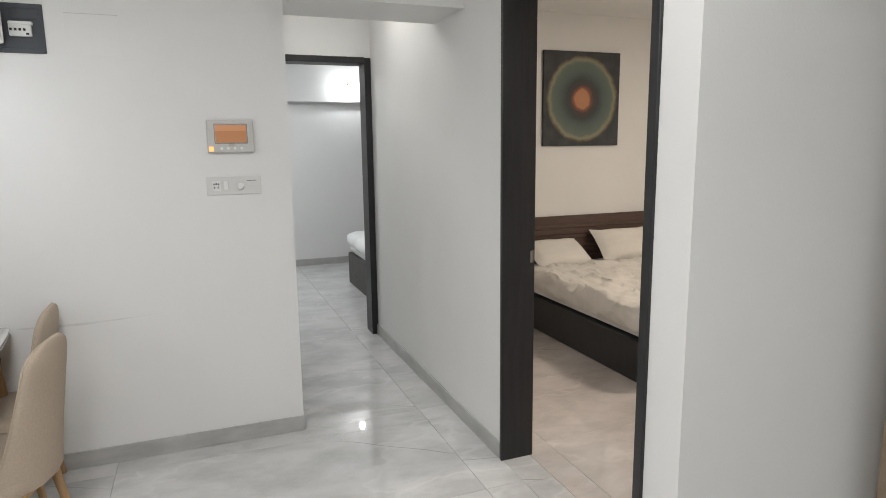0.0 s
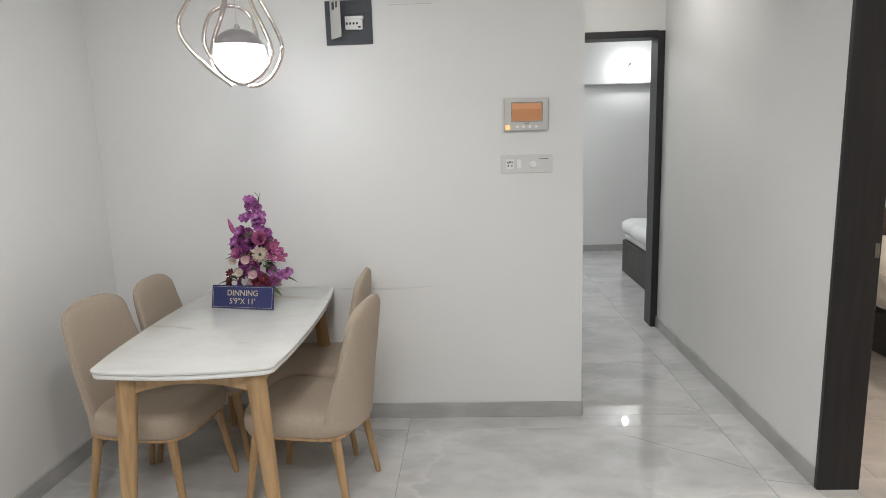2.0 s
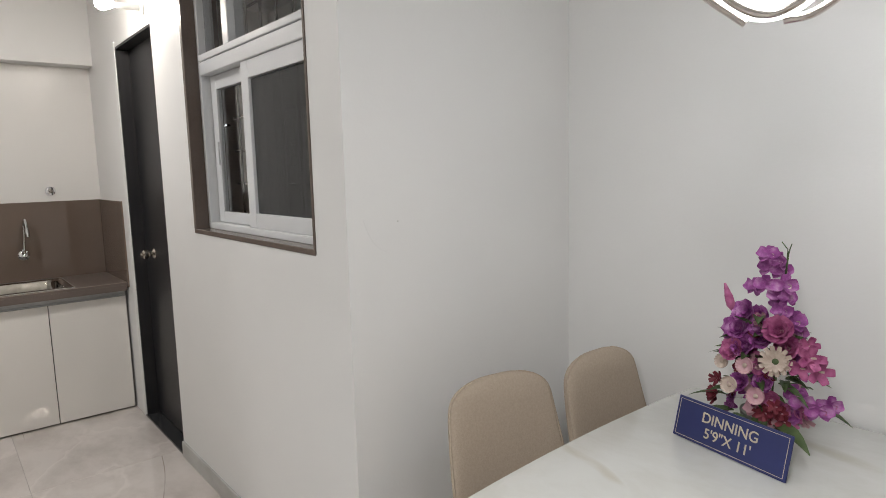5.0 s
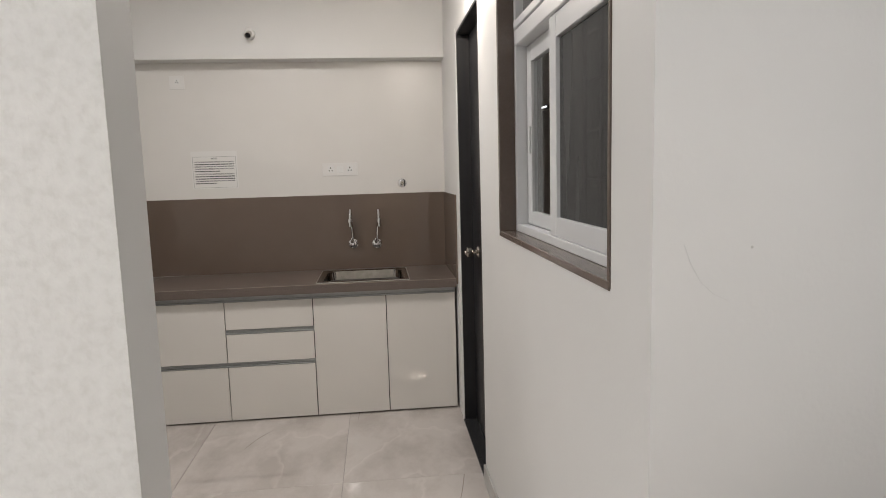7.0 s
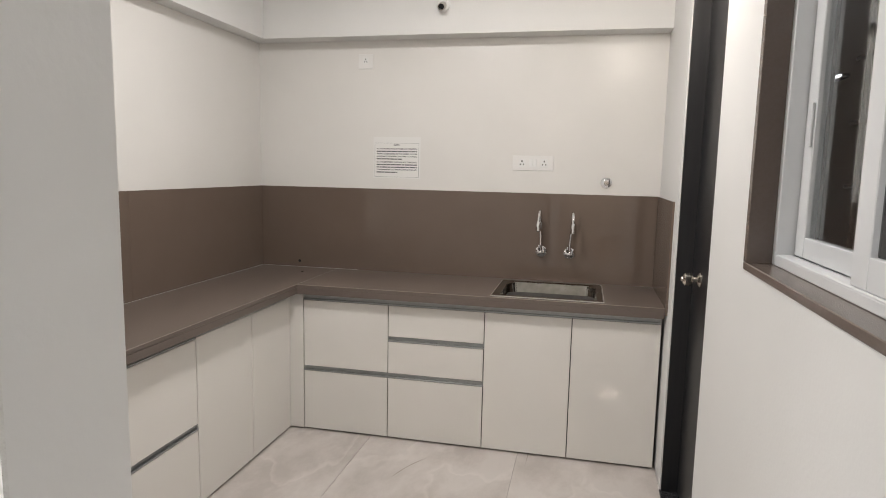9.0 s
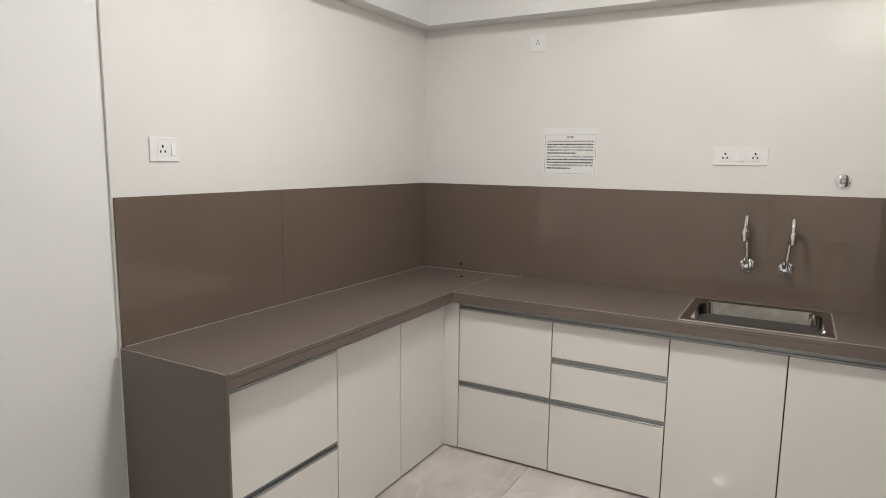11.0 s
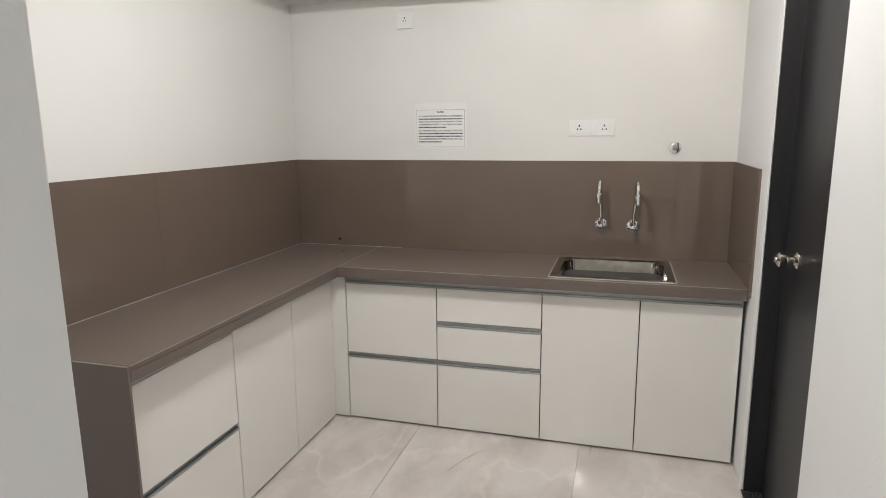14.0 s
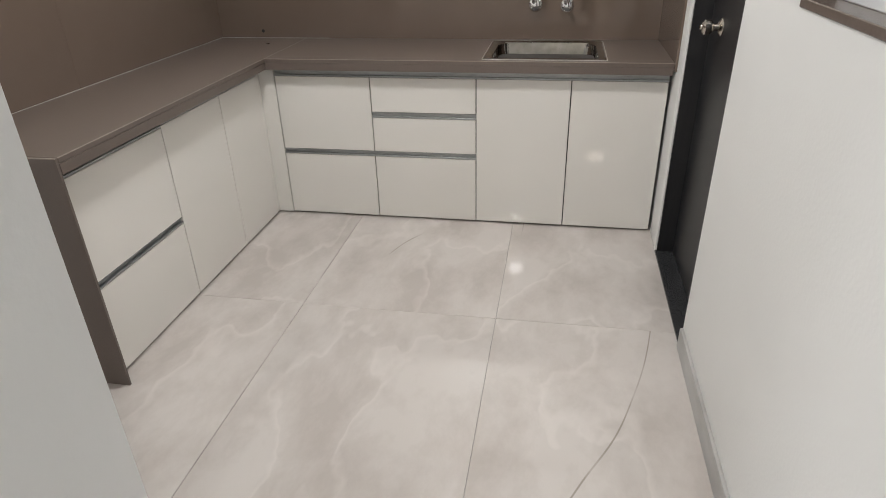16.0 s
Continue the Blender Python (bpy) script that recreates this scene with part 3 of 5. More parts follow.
def unit(name, label, u0, u1, run, fronts, rails):
    if run == "back":
        cab = thing(name, (0.27, (u0 + u1) / 2, 0), label, "cabinet", "base cabinets along the back wall")
        lo, hi = (0.012, u0 + 0.0005, 0.0), (XF - 0.0305, u1 - 0.0005, CT - 0.0535)
    else:
        cab = thing(name, ((u0 + u1) / 2, -2.17, 0), label, "cabinet", "base cabinets along the side wall")
        lo, hi = (u0 + 0.0005, LW + 0.012, 0.0), (u1 - 0.0005, YF - 0.0305, CT - 0.0535)
    back = cab.matrix_world.inverted()
    obs = [part("body", box(lo, hi), CARCASS, cab, "dark cabinet carcass")]
    obs += [front(cab, kind, u0, u1, z0, z1, run) for kind, z0, z1 in fronts]
    obs += [rail(cab, u0, u1, z0, z1, run) for z0, z1 in rails]
    for ob in obs:
        ob.data.transform(back)
    return cab


Y0, Y1, Y2, Y3, Y4 = -1.867, -1.385, -0.871, -0.434, -0.012
TOPR = (0.733, 0.770)
unit("drawer_cabinet", "cream gloss base cabinet with two drawers and grip rails", Y0, Y1, "back",
     [("drawer_front", 0.010, 0.337), ("drawer_front", 0.367, 0.732)], [(0.338, 0.366), TOPR])
unit("drawer_cabinet", "cream gloss base cabinet with three drawers and grip rails", Y1, Y2, "back",
     [("drawer_front", 0.010, 0.337), ("drawer_front", 0.367, 0.537), ("drawer_front", 0.567, 0.732)], [(0.338, 0.366), (0.538, 0.566), TOPR])
unit("sink_cabinet", "cream gloss base cabinet with a full door under the sink", Y2, Y3, "back", [("door", 0.010, 0.732)], [TOPR])
unit("sink_cabinet", "cream gloss base cabinet with a full door beside the wall", Y3, Y4, "back", [("door", 0.010, 0.732)], [TOPR])
unit("side_cabinet", "cream gloss base cabinet with a full door near the corner", 0.56, 0.940, "side", [("door", 0.010, 0.740)], [(0.741, 0.770)])
unit("side_cabinet", "cream gloss base cabinet with a full door", 0.940, 1.385, "side", [("door", 0.010, 0.740)], [(0.741, 0.770)])
unit("drawer_cabinet", "cream gloss base cabinet with a lift front over a drawer", 1.385, XE - 0.020, "side",
     [("drawer_front", 0.010, 0.337), ("drawer_front", 0.367, 0.732)], [(0.338, 0.366), TOPR])
filler = box((XF - 0.05, YF - 0.004, 0.008), (XF + 0.004, Y0 - 0.002, 0.762), 0.002, 1)
box((XF - 0.02, YF - 0.02, 0.008), (0.558, YF - 0.003, 0.762), 0.002, 1, bm=filler)
tagged(make("corner_post", filler, LAMINATE), "cream corner filler post between two cabinet runs", "filler")

# glazed backsplash, one slab after another
def splash(name, boxes, label):
    top = structure(name, boxes[0], SPLASH, label, "backsplash")
    for bm in boxes[1:]:
        part("slab", bm, SPLASH, top)
    return top


SZ = 1.327
splash("backsplash_back", [box((0.0, LW + 0.0105, CT - 0.03), (0.010, -0.0105, SZ), 0.0005, 1)], "dark brown glazed backsplash slabs")
splash("backsplash_side", [box((0.0, LW, CT - 0.03), (1.20, LW + 0.010, SZ), 0.001, 1), box((1.201, LW, CT - 0.03), (XE - 0.002, LW + 0.010, SZ), 0.001, 1)], "dark brown glazed backsplash slabs")
splash("backsplash_end", [box((0.0, -0.010, CT - 0.03), (0.60, 0.0, SZ), 0.001, 1)], "dark brown glazed backsplash return")

# sink
sink = thing("sink", (0.31, -0.565, CT), "stainless steel inset sink in the brown worktop", "sink")
hx, hy = (RIM[1] - RIM[0]) / 2, (RIM[3] - RIM[2]) / 2


def rounded(hx, hy, r, z, n=6):
    out = []
    for cx, cy, a0 in ((hx - r, hy - r, 0), (-hx + r, hy - r, 90), (-hx + r, -hy + r, 180), (hx - r, -hy + r, 270)):
        for k in range(n + 1):
            a = radians(a0 + 90 * k / n)
            out.append((cx + r * math.cos(a), cy + r * math.sin(a), z))
    return out


def loops(rings, cap=True):
    bm = bmesh.new()
    made = [[bm.verts.new(p) for p in ring] for ring in rings]
    for a, b in zip(made, made[1:]):
        n = len(a)
        for k in range(n):
            bm.faces.new((a[k], a[(k + 1) % n], b[(k + 1) % n], b[k]))
    if cap:
        bm.faces.new(made[-1])
    bmesh.ops.recalc_face_normals(bm, faces=bm.faces)
    return bm


bowl = part("bowl", loops([rounded(hx - 0.006, hy - 0.006, 0.012, 0.001), rounded(hx - 0.008, hy - 0.008, 0.012, 0.005), rounded(hx - 0.028, hy - 0.028, 0.02, 0.005),
                           rounded(hx - 0.040, hy - 0.040, 0.055, -0.004), rounded(hx - 0.050, hy - 0.050, 0.06, -0.15), rounded(hx - 0.075, hy - 0.075, 0.05, -0.178)]), STEEL, sink)
smooth(bowl, 50)
for p in bowl.data.polygons:
    p.flip()
smooth(part("rim", loops([rounded(hx, hy, 0.010, 0.0005), rounded(hx, hy, 0.010, 0.003), rounded(hx - 0.003, hy - 0.003, 0.010, 0.003)], False), GREYPLASTIC, sink, "pale sealant line round the sink rim"))
smooth(part("drain", moved(turned([(0.042, 0.0), (0.042, 0.004), (0.026, 0.003), (0.012, 0.001)]), Matrix.Translation((0, 0.0, -0.177))), CHROME, sink, "chrome sink drain"))


def tap(at, lean):
    ob = thing("sink_tap", at, "chrome wall-mounted swan-neck tap on the brown backsplash", "tap", "taps over the sink")
    turn = pose(0, 0, 0, 0, 90, 0)
    smooth(part("flange", moved(turned([(0.033, 0.0), (0.033, 0.004), (0.027, 0.010), (0.014, 0.012)]), turn), CHROME, ob))
    smooth(part("body", moved(turned([(0.0125, 0.008), (0.0125, 0.052), (0.014, 0.054), (0.014, 0.060), (0.006, 0.064)]), turn), CHROME, ob))
    pts = [(0.045, 0, 0.005)] + [(0.045, lean * 0.2 * k, 0.03 + 0.14 * k / 3) for k in range(1, 4)]
    for k in range(1, 10):
        a = math.pi * k / 9
        pts.append((0.045 + 0.045 * (1 - math.cos(a)), lean * (0.6 + 0.04 * k), 0.17 + 0.065 * math.sin(a)))
    pts.append((0.135, lean, 0.155))
    smooth(part("spout", tube(pts, 0.0085, 12), CHROME, ob))
    smooth(part("nozzle", moved(turned([(0.010, 0.0), (0.0135, 0.004), (0.0135, 0.044), (0.009, 0.056)]), Matrix.Translation((0.135, lean, 0.125))), CHROME, ob))
    smooth(part("handle", moved(turned([(0.006, 0.0), (0.008, 0.004), (0.008, 0.030), (0.005, 0.034)], 12), pose(0.058, -0.008, 0.012, 0, 12, 0)), CHROME, ob))
    return ob


tap((0.010, -0.633, 0.995), -0.012)
tap((0.010, -0.474, 0.990), 0.018)

valve = thing("gas_valve", (0.0, -0.290, 1.394), "round chrome wall valve above the backsplash", "valve")
smooth(part("rose", moved(turned([(0.031, 0.0), (0.031, 0.004), (0.027, 0.010), (0.018, 0.012)]), pose(0, 0, 0, 0, 90, 0)), CHROME, valve))
smooth(part("plug", moved(turned([(0.013, 0.010), (0.013, 0.024), (0.010, 0.027)], 8), pose(0, 0, 0, 0, 90, 0)), SATIN, valve, "satin metal centre plug"))


# ---- sockets and switches: built facing -y, origin on the wall ----
def socket_pins(parent, cx, cz, small=False):
    s = 0.8 if small else 1.0
    part("socket_face", moved(box((-0.020 * s, -0.0075, -0.024 * s), (0.020 * s, -0.0055, 0.024 * s), 0.0008, 1), Matrix.Translation((cx, 0, cz))), PLASTIC, parent)
    for dx, dz, w, h in ((0, 0.010, 0.0034, 0.0048), (-0.009, -0.008, 0.0030, 0.0040), (0.009, -0.008, 0.0030, 0.0040)):
        part("pin_hole", moved(box((-w * s, -0.0082, -h * s), (w * s, -0.0074, h * s), 0.0004, 1), Matrix.Translation((cx + dx * s, 0, cz + dz * s))), CAVITY, parent, "dark socket hole")


def rocker(parent, cx, cz, w=0.010, h=0.022):
    bm = box((-w, -0.0105, -h), (w, -0.0055, h), 0.0015, 2)
    for v in bm.verts:
        if v.co.z > 0 and v.co.y < -0.008:
            v.co.y += 0.003
    part("rocker", moved(bm, Matrix.Translation((cx, 0, cz))), PLASTIC, parent, "white rocker switch")


def wall_plate(name, at, rz, w, h, label, category, mat=None, group="electric plates"):
    ob = thing(name, at, label, category, group, rz)
    part("plate", box((-w / 2, -0.0055, -h / 2), (w / 2, 0.0, h / 2), 0.002, 2), mat or PLASTIC, ob)
    # grey strip stands in for the shadow line below the plate
    part("shadow_strip", box((-w / 2 + 0.002, -0.001, -h / 2 - 0.0015), (w / 2 - 0.002, 0.0, -h / 2)), GREYPLASTIC, ob, "thin grey strip painted as the plate's shadow")
    return ob


s1 = wall_plate("double_socket", (0.0, -0.700, 1.497), 90, 0.232, 0.084, "white double socket plate with a switch on kitchen wall", "socket", KPLATE)
socket_pins(s1, -0.062, 0.0)
rocker(s1, -0.011, 0.0)
rocker(s1, 0.011, 0.0)
socket_pins(s1, 0.064, 0.0)
s2 = wall_plate("high_socket", (0.0, -1.706, 2.075), 90, 0.092, 0.084, "white single socket plate high on kitchen wall", "socket", KPLATE)
socket_pins(s2, 0.0, 0.004, True)
s3 = wall_plate("side_socket", (1.76, LW, 1.487), 180, 0.118, 0.084, "white socket plate with a switch above the backsplash", "socket", KPLATE)
socket_pins(s3, -0.010, 0.0)
rocker(s3, 0.034, 0.0)

# printed notice
notice = thing("paper_notice", (0.0, -1.510, 1.500), "white laminated paper notice with fine black print", "notice", rz=90)
part("sheet", box((-0.146, -0.0012, -0.108), (0.146, 0.0, 0.136)), KPLATE, notice)
bm = box((-0.137, -0.0018, 0.0995), (0.137, -0.0012, 0.1005))
for lo, hi in (((-0.137, -0.0018, -0.1005), (0.137, -0.0012, -0.0995)), ((-0.137, -0.0018, -0.0995), (-0.136, -0.0012, 0.0995)), ((0.136, -0.0018, -0.0995), (0.137, -0.0012, 0.0995))):
    box(lo, hi, bm=bm)
part("border", bm, INK, notice, "thin black printed border")


def lettering(text, size, mat, parent, at, rot, depth=0.0006, name="lettering", bold=0.0):
    curve = bpy.data.curves.new(name, "FONT")
    curve.body, curve.size, curve.extrude = text, size, depth
    curve.align_x, curve.align_y = "CENTER", "CENTER"
    curve.offset = bold
    tmp = bpy.data.objects.new(name, curve)
    scene.collection.objects.link(tmp)
    dg = bpy.context.evaluated_depsgraph_get()
    mesh = bpy.data.meshes.new_from_object(tmp.evaluated_get(dg))
    bpy.data.objects.remove(tmp)
    mesh.materials.clear()
    mesh.materials.append(mat)
    ob = new(name, mesh)
    ob.parent = parent
    ob.matrix_local = pose(*at, *rot)
    return ob


lettering("NOTE:", 0.013, INK, notice, (0, -0.0016, 0.088), (90, 0, 0), 0.0002, bold=0.0004)
rng = random.Random(5)
PRINT = ("ALL THE SPECIFICATIONS, FITTINGS AND FIXTURES IN", "", "MIGHT BE CHANGES IN THE BRAND COLOR", "COMBINATION SIZES AT THE TIME OF ACTUAL", "0.16",
         "ALL THE FURNITURES, CURTAINS, BED, TUBELIGHTS,", "", "", "THE AMMENITIES AND SPECIFICATIONS, THEY ARE", "0.13")
row = 0.066
for k, words in enumerate(PRINT):
    if words[:1].isalpha():
        line = lettering(words, 0.0105, INK, notice, (0, -0.0016, row), (90, 0, 0), 0.0002, "print_line", 0.0003)
        line.scale.x = 0.250 / line.dimensions.x
    else:
        bm, x = bmesh.new(), -0.125
        end = x + float(words) if words else 0.125
        while x < end:
            w = min(rng.uniform(0.012, 0.034), end - x)
            if w > 0.004:
                box((x, -0.0018, row - 0.0033), (x + w, -0.0012, row + 0.0033), bm=bm)
            x += w + 0.004
        part("print_line", bm, INK, notice, "small black print")
    row -= 0.0150 if k != 4 else 0.0185

# bulb holder and drilled holes
holder = thing("lamp_holder", (0.13, -1.210, 2.343), "white lamp holder without a bulb on the beam", "lamp holder")
smooth(part("rose", moved(turned([(0.036, 0.0), (0.036, 0.008), (0.028, 0.018), (0.024, 0.018)]), pose(0, 0, 0, 0, 90, 0)), PLASTIC, holder))
smooth(part("sleeve", moved(turned([(0.020, 0.0), (0.020, 0.052), (0.016, 0.052), (0.016, 0.02)], 20, False), pose(0.015, 0, 0, 0, 112, 0)), SATIN, holder, "metal socket sleeve"))
smooth(part("socket_hole", moved(turned([(0.0155, 0.0), (0.0155, 0.004)], 16), pose(0.050, 0, -0.013, 0, 112, 0)), CAVITY, holder, "dark socket mouth"))
hole = tagged(smooth(make("pipe_hole", moved(turned([(0.009, 0.0), (0.009, 0.0012)], 14), pose(0.010, -2.137, 0.861, 0, 90, 0)), CAVITY)), "small dark drilled hole in the backsplash", "hole")
hole = tagged(smooth(make("pipe_hole", moved(turned([(0.009, 0.0), (0.009, 0.0012)], 14), pose(0.187, -2.037, CT, 0, 0, 0)), BLACKSTONE)), "small capped hole in the brown worktop", "hole")

# kitchen wall lamp beside the door
kl = thing("bulb_lamp", (1.385, -0.001, 2.30), "lit bulb in a white holder above the black door", "lamp")
smooth(part("rose", moved(turned([(0.03, 0.0), (0.03, 0.008), (0.016, 0.016), (0.014, 0.13)]), pose(0, 0, 0, 90, 0, 0)), PLASTIC, kl))
smooth(part("bulb", moved(turned([(0.012, 0.13), (0.022, 0.15), (0.032, 0.175), (0.030, 0.195), (0.018, 0.210), (0.004, 0.214)]), pose(0, 0, 0, 90, 0, 0)), WARMBULB, kl, "glowing warm bulb"))

# ---- kitchen door ----
door = tagged(new("door_1"), "closed black laminate door in a black frame", "door", kind="structure")
DY = 0.072
part("door_leaf", box((DX0 + 0.012, DY, 0.016), (DX1 - 0.012, DY + 0.032, DZ - 0.012), 0.002), BLACKWOOD, door)
jamb = box((DX0, 0.002, 0.012), (DX0 + 0.012, 0.158, DZ))
box((DX1 - 0.012, 0.002, 0.012), (DX1, 0.158, DZ), bm=jamb)
box((DX0 + 0.012, 0.002, DZ - 0.012), (DX1 - 0.012, 0.158, DZ), bm=jamb)
part("door_frame", jamb, BLACKWOOD, door)
part("threshold", box((DX0, -0.006, 0.0), (DX1, 0.158, 0.012), 0.002), BLACKSTONE, door, "black granite threshold")
knob = part("door_knob", moved(turned([(0.031, 0.0), (0.031, 0.004), (0.022, 0.010), (0.012, 0.014), (0.011, 0.030), (0.022, 0.036), (0.027, 0.046), (0.027, 0.060), (0.018, 0.068), (0.010, 0.070), (0.009, 0.076), (0.004, 0.078)]),
                             pose(0.945, DY, 1.028, 90, 0, 0)), SATIN, door, "satin nickel door knob")
smooth(knob, 35)
edge = box((DX0 - 0.050, -0.004, 0.0), (DX0 - 0.001, 0.0, DZ + 0.03), 0.001, 1)
structure("trim_door", edge, PAPER, "narrow white strip beside the black door", "trim")

# ---- window: granite surround, fixed lights above, sliding sashes below ----
win = tagged(new("window_1"), "white sliding window in a brown granite surround at night", "window", kind="structure")
G = 0.020
gx0, gx1, gz0, gz1 = WX0 - 0.025, WX1 - 0.003, WZ0 - 0.004, WZ1
part("surround", box((gx0, -0.004, gz0), (gx1, 0.158, gz0 + G), 0.002, 1), GRANITE, win, "brown granite sill")
part("surround", box((gx0, -0.004, gz0 + G), (gx0 + G + 0.006, 0.158, gz1 - 0.002), 0.001, 1), GRANITE, win, "brown granite jamb lining")
part("surround", box((gx1 - 0.009, -0.004, gz0 + G), (gx1, 0.158, gz1 - 0.002), 0.001, 1), GRANITE, win, "brown granite jamb lining")
ix0, ix1, iz0, iz1 = gx0 + G + 0.006, gx1 - 0.009, gz0 + G, gz1 - 0.002
FY = 0.055


def ring(x0, x1, z0, z1, y0, y1, w, wb=None, wr=None):
    wb, wr = wb or w, wr or w
    bm = box((x0, y0, z0), (x0 + w, y1, z1), 0.002, 1)
    box((x1 - wr, y0, z0), (x1, y1, z1), 0.002, 1, bm=bm)
    box((x0 + w - 0.001, y0 + 0.0005, z0), (x1 - wr + 0.001, y1 - 0.0005, z0 + wb), 0.002, 1, bm=bm)
    box((x0 + w - 0.001, y0 + 0.0005, z1 - w), (x1 - wr + 0.001, y1 - 0.0005, z1), 0.002, 1, bm=bm)
    return bm


part("window_frame", ring(ix0, ix1, iz0, iz1, FY, FY + 0.075, 0.024), UPVC, win, "white window frame")
TZ = 1.905
part("transom", box((ix0 + 0.030, FY - 0.004, TZ), (ix1 - 0.030, FY + 0.070, TZ + 0.055), 0.003, 1), UPVC, win)
part("transom_bead", box((ix0 + 0.030, FY - 0.008, TZ + 0.058), (ix1 - 0.030, FY + 0.04, TZ + 0.085), 0.004, 2), UPVC, win)
part("mullion", box((2.255, FY - 0.002, TZ + 0.086), (2.315, FY + 0.070, iz1 - 0.030), 0.003, 1), UPVC, win)
for a, b in ((ix0 + 0.030, 2.255), (2.315, ix1 - 0.030)):
    pane = part("pane", box((a, FY + 0.030, TZ + 0.086), (b, FY + 0.034, iz1 - 0.030)), GLASS, win, "dark glass pane")
back_sash = part("sash", ring(ix0 + 0.028, 2.52, iz0 + 0.028, TZ - 0.002, FY + 0.040, FY + 0.066, 0.060, 0.048), UPVC, win, "white sliding sash")
part("pane", box((ix0 + 0.087, FY + 0.050, iz0 + 0.074), (2.462, FY + 0.054, TZ - 0.068)), GLASS, back_sash, "dark glass pane")
front_sash = part("sash", ring(2.400, ix1 - 0.004, iz0 + 0.028, TZ - 0.002, FY + 0.004, FY + 0.032, 0.066, 0.058, 0.030), UPVC, win, "white sliding sash with an insect screen")
part("screen", box((2.464, FY + 0.016, iz0 + 0.084), (ix1 - 0.032, FY + 0.018, TZ - 0.072)), MESHNET, front_sash, "dark grey insect screen")
part("track", box((ix0 + 0.030, FY + 0.001, iz0 + 0.012), (ix1 - 0.030, FY + 0.036, iz0 + 0.0275), 0.002, 1), UPVC, win)
for k in range(8):
    part("grille_bar", tube([(ix0 + 0.07 + 0.145 * k, 0.200, WZ0 - 0.02), (ix0 + 0.07 + 0.145 * k, 0.200, WZ1)], 0.006, 6), DARKPLASTIC, win, "dark security grille bar")
for k in range(9):
    part("grille_bar", tube([(WX0 - 0.02, 0.212, WZ0 + 0.06 + 0.15 * k), (WX1 + 0.02, 0.212, WZ0 + 0.06 + 0.15 * k)], 0.006, 6), DARKPLASTIC, win, "dark security grille bar")
# unidentified white dash in the window, added as a short glowing bar
tl = thing("tube_light", (1.79, 0.16, 1.706), "short glowing white dash added outside the window", "lamp")
part("housing", box((-0.05, 0.0515, -0.005), (0.045, 0.070, 0.005), 0.002, 1), DARKPLASTIC, tl)
smooth(part("tube", tube([(-0.05, 0.048, 0), (0.045, 0.048, 0)], 0.003, 10), DASHGLOW, tl, "glowing white dash"))
latch = part("latch", box((ix0 + 0.072, FY + 0.033, 1.52), (ix0 + 0.084, FY + 0.040, 1.62), 0.003, 2), UPVC, back_sash, "small white sash latch")

# ---- dining corner ----
TT = 0.750
table = thing("dining_table", (4.135, 0.39, 0), "dining table with white marble-look top and light oak legs", "table", rz=2.0)


def table_outline(grow=0.0):
    pts = []
    y0, y1 = -0.620 - grow, 0.580 + grow
    n = 10
    half = lambda y: 0.354 + grow - 0.030 * ((y + 0.02) / 0.60) ** 2
    r = 0.045
    # front edge, bowed
    for k in range(-n, n + 1):
        x = (half(y0) - r) * k / n
        pts.append((x, y0 - 0.028 * (1 - (k / n) ** 2)))
    for k in range(1, 6):
        a = radians(-90 + 90 * k / 6)
        pts.append((half(y0) - r + r * math.cos(a), y0 + r + r * math.sin(a)))
    for k in range(1, n):
        y = y0 + r + (y1 - y0 - 2 * r) * k / n
        pts.append((half(y), y))
    for k in range(0, 6):
        a = radians(90 * k / 6)
        pts.append((half(y1) - r + r * math.cos(a), y1 - r + r * math.sin(a)))
    for k in range(n, -n - 1, -1):
        pts.append(((half(y1) - r) * k / n, y1))
    for k in range(1, 6):
        a = radians(90 + 90 * k / 6)
        pts.append((-half(y1) + r + r * math.cos(a), y1 - r + r * math.sin(a)))
    for k in range(1, n):
        y = y1 - r - (y1 - y0 - 2 * r) * k / n
        pts.append((-half(y), y))
    for k in range(0, 6):
        a = radians(180 + 90 * k / 6)
        pts.append((-half(y0) + r + r * math.cos(a), y0 + r + r * math.sin(a)))
    return pts


smooth(part("tabletop", outline_slab(table_outline(), TT - 0.011, TT, 0.003), TABLETOP, table), 30)
smooth(part("top_edge", outline_slab(table_outline(-0.004), TT - 0.032, TT - 0.0112, 0.008, 3), PLASTIC, table, "white rounded under-edge of the top"), 30)


def apron(length, axis):
    """A rail arched along its lower edge."""
    n, bm = 14, bmesh.new()
    prof = [(-length / 2 + length * k / n, TT - 0.112 + 0.040 * (1 - (2 * k / n - 1) ** 2) ** 0.8) for k in range(n + 1)]
    vs = []
    for u, z in prof:
        vs.append([bm.verts.new((u, s * 0.011, zz)) for s, zz in ((-1, z), (1, z), (1, TT - 0.0325), (-1, TT - 0.0325))])
    for a, b in zip(vs, vs[1:]):
        for k in range(4):
            bm.faces.new((a[k], a[(k + 1) % 4], b[(k + 1) % 4], b[k]))
    bm.faces.new(vs[0][::-1])
    bm.faces.new(vs[-1])
    bmesh.ops.recalc_face_normals(bm, faces=bm.faces)
    return moved(bm, pose(0, 0, 0, 0, 0, 90)) if axis == "y" else bm


part("apron", moved(apron(0.43, "x"), Matrix.Translation((0.012, -0.555, 0))), WOOD, table)
part("apron", moved(apron(0.43, "x"), Matrix.Translation((0.012, 0.505, 0))), WOOD, table)
part("apron", moved(apron(1.02, "y"), Matrix.Translation((-0.218, -0.025, 0))), WOOD, table)
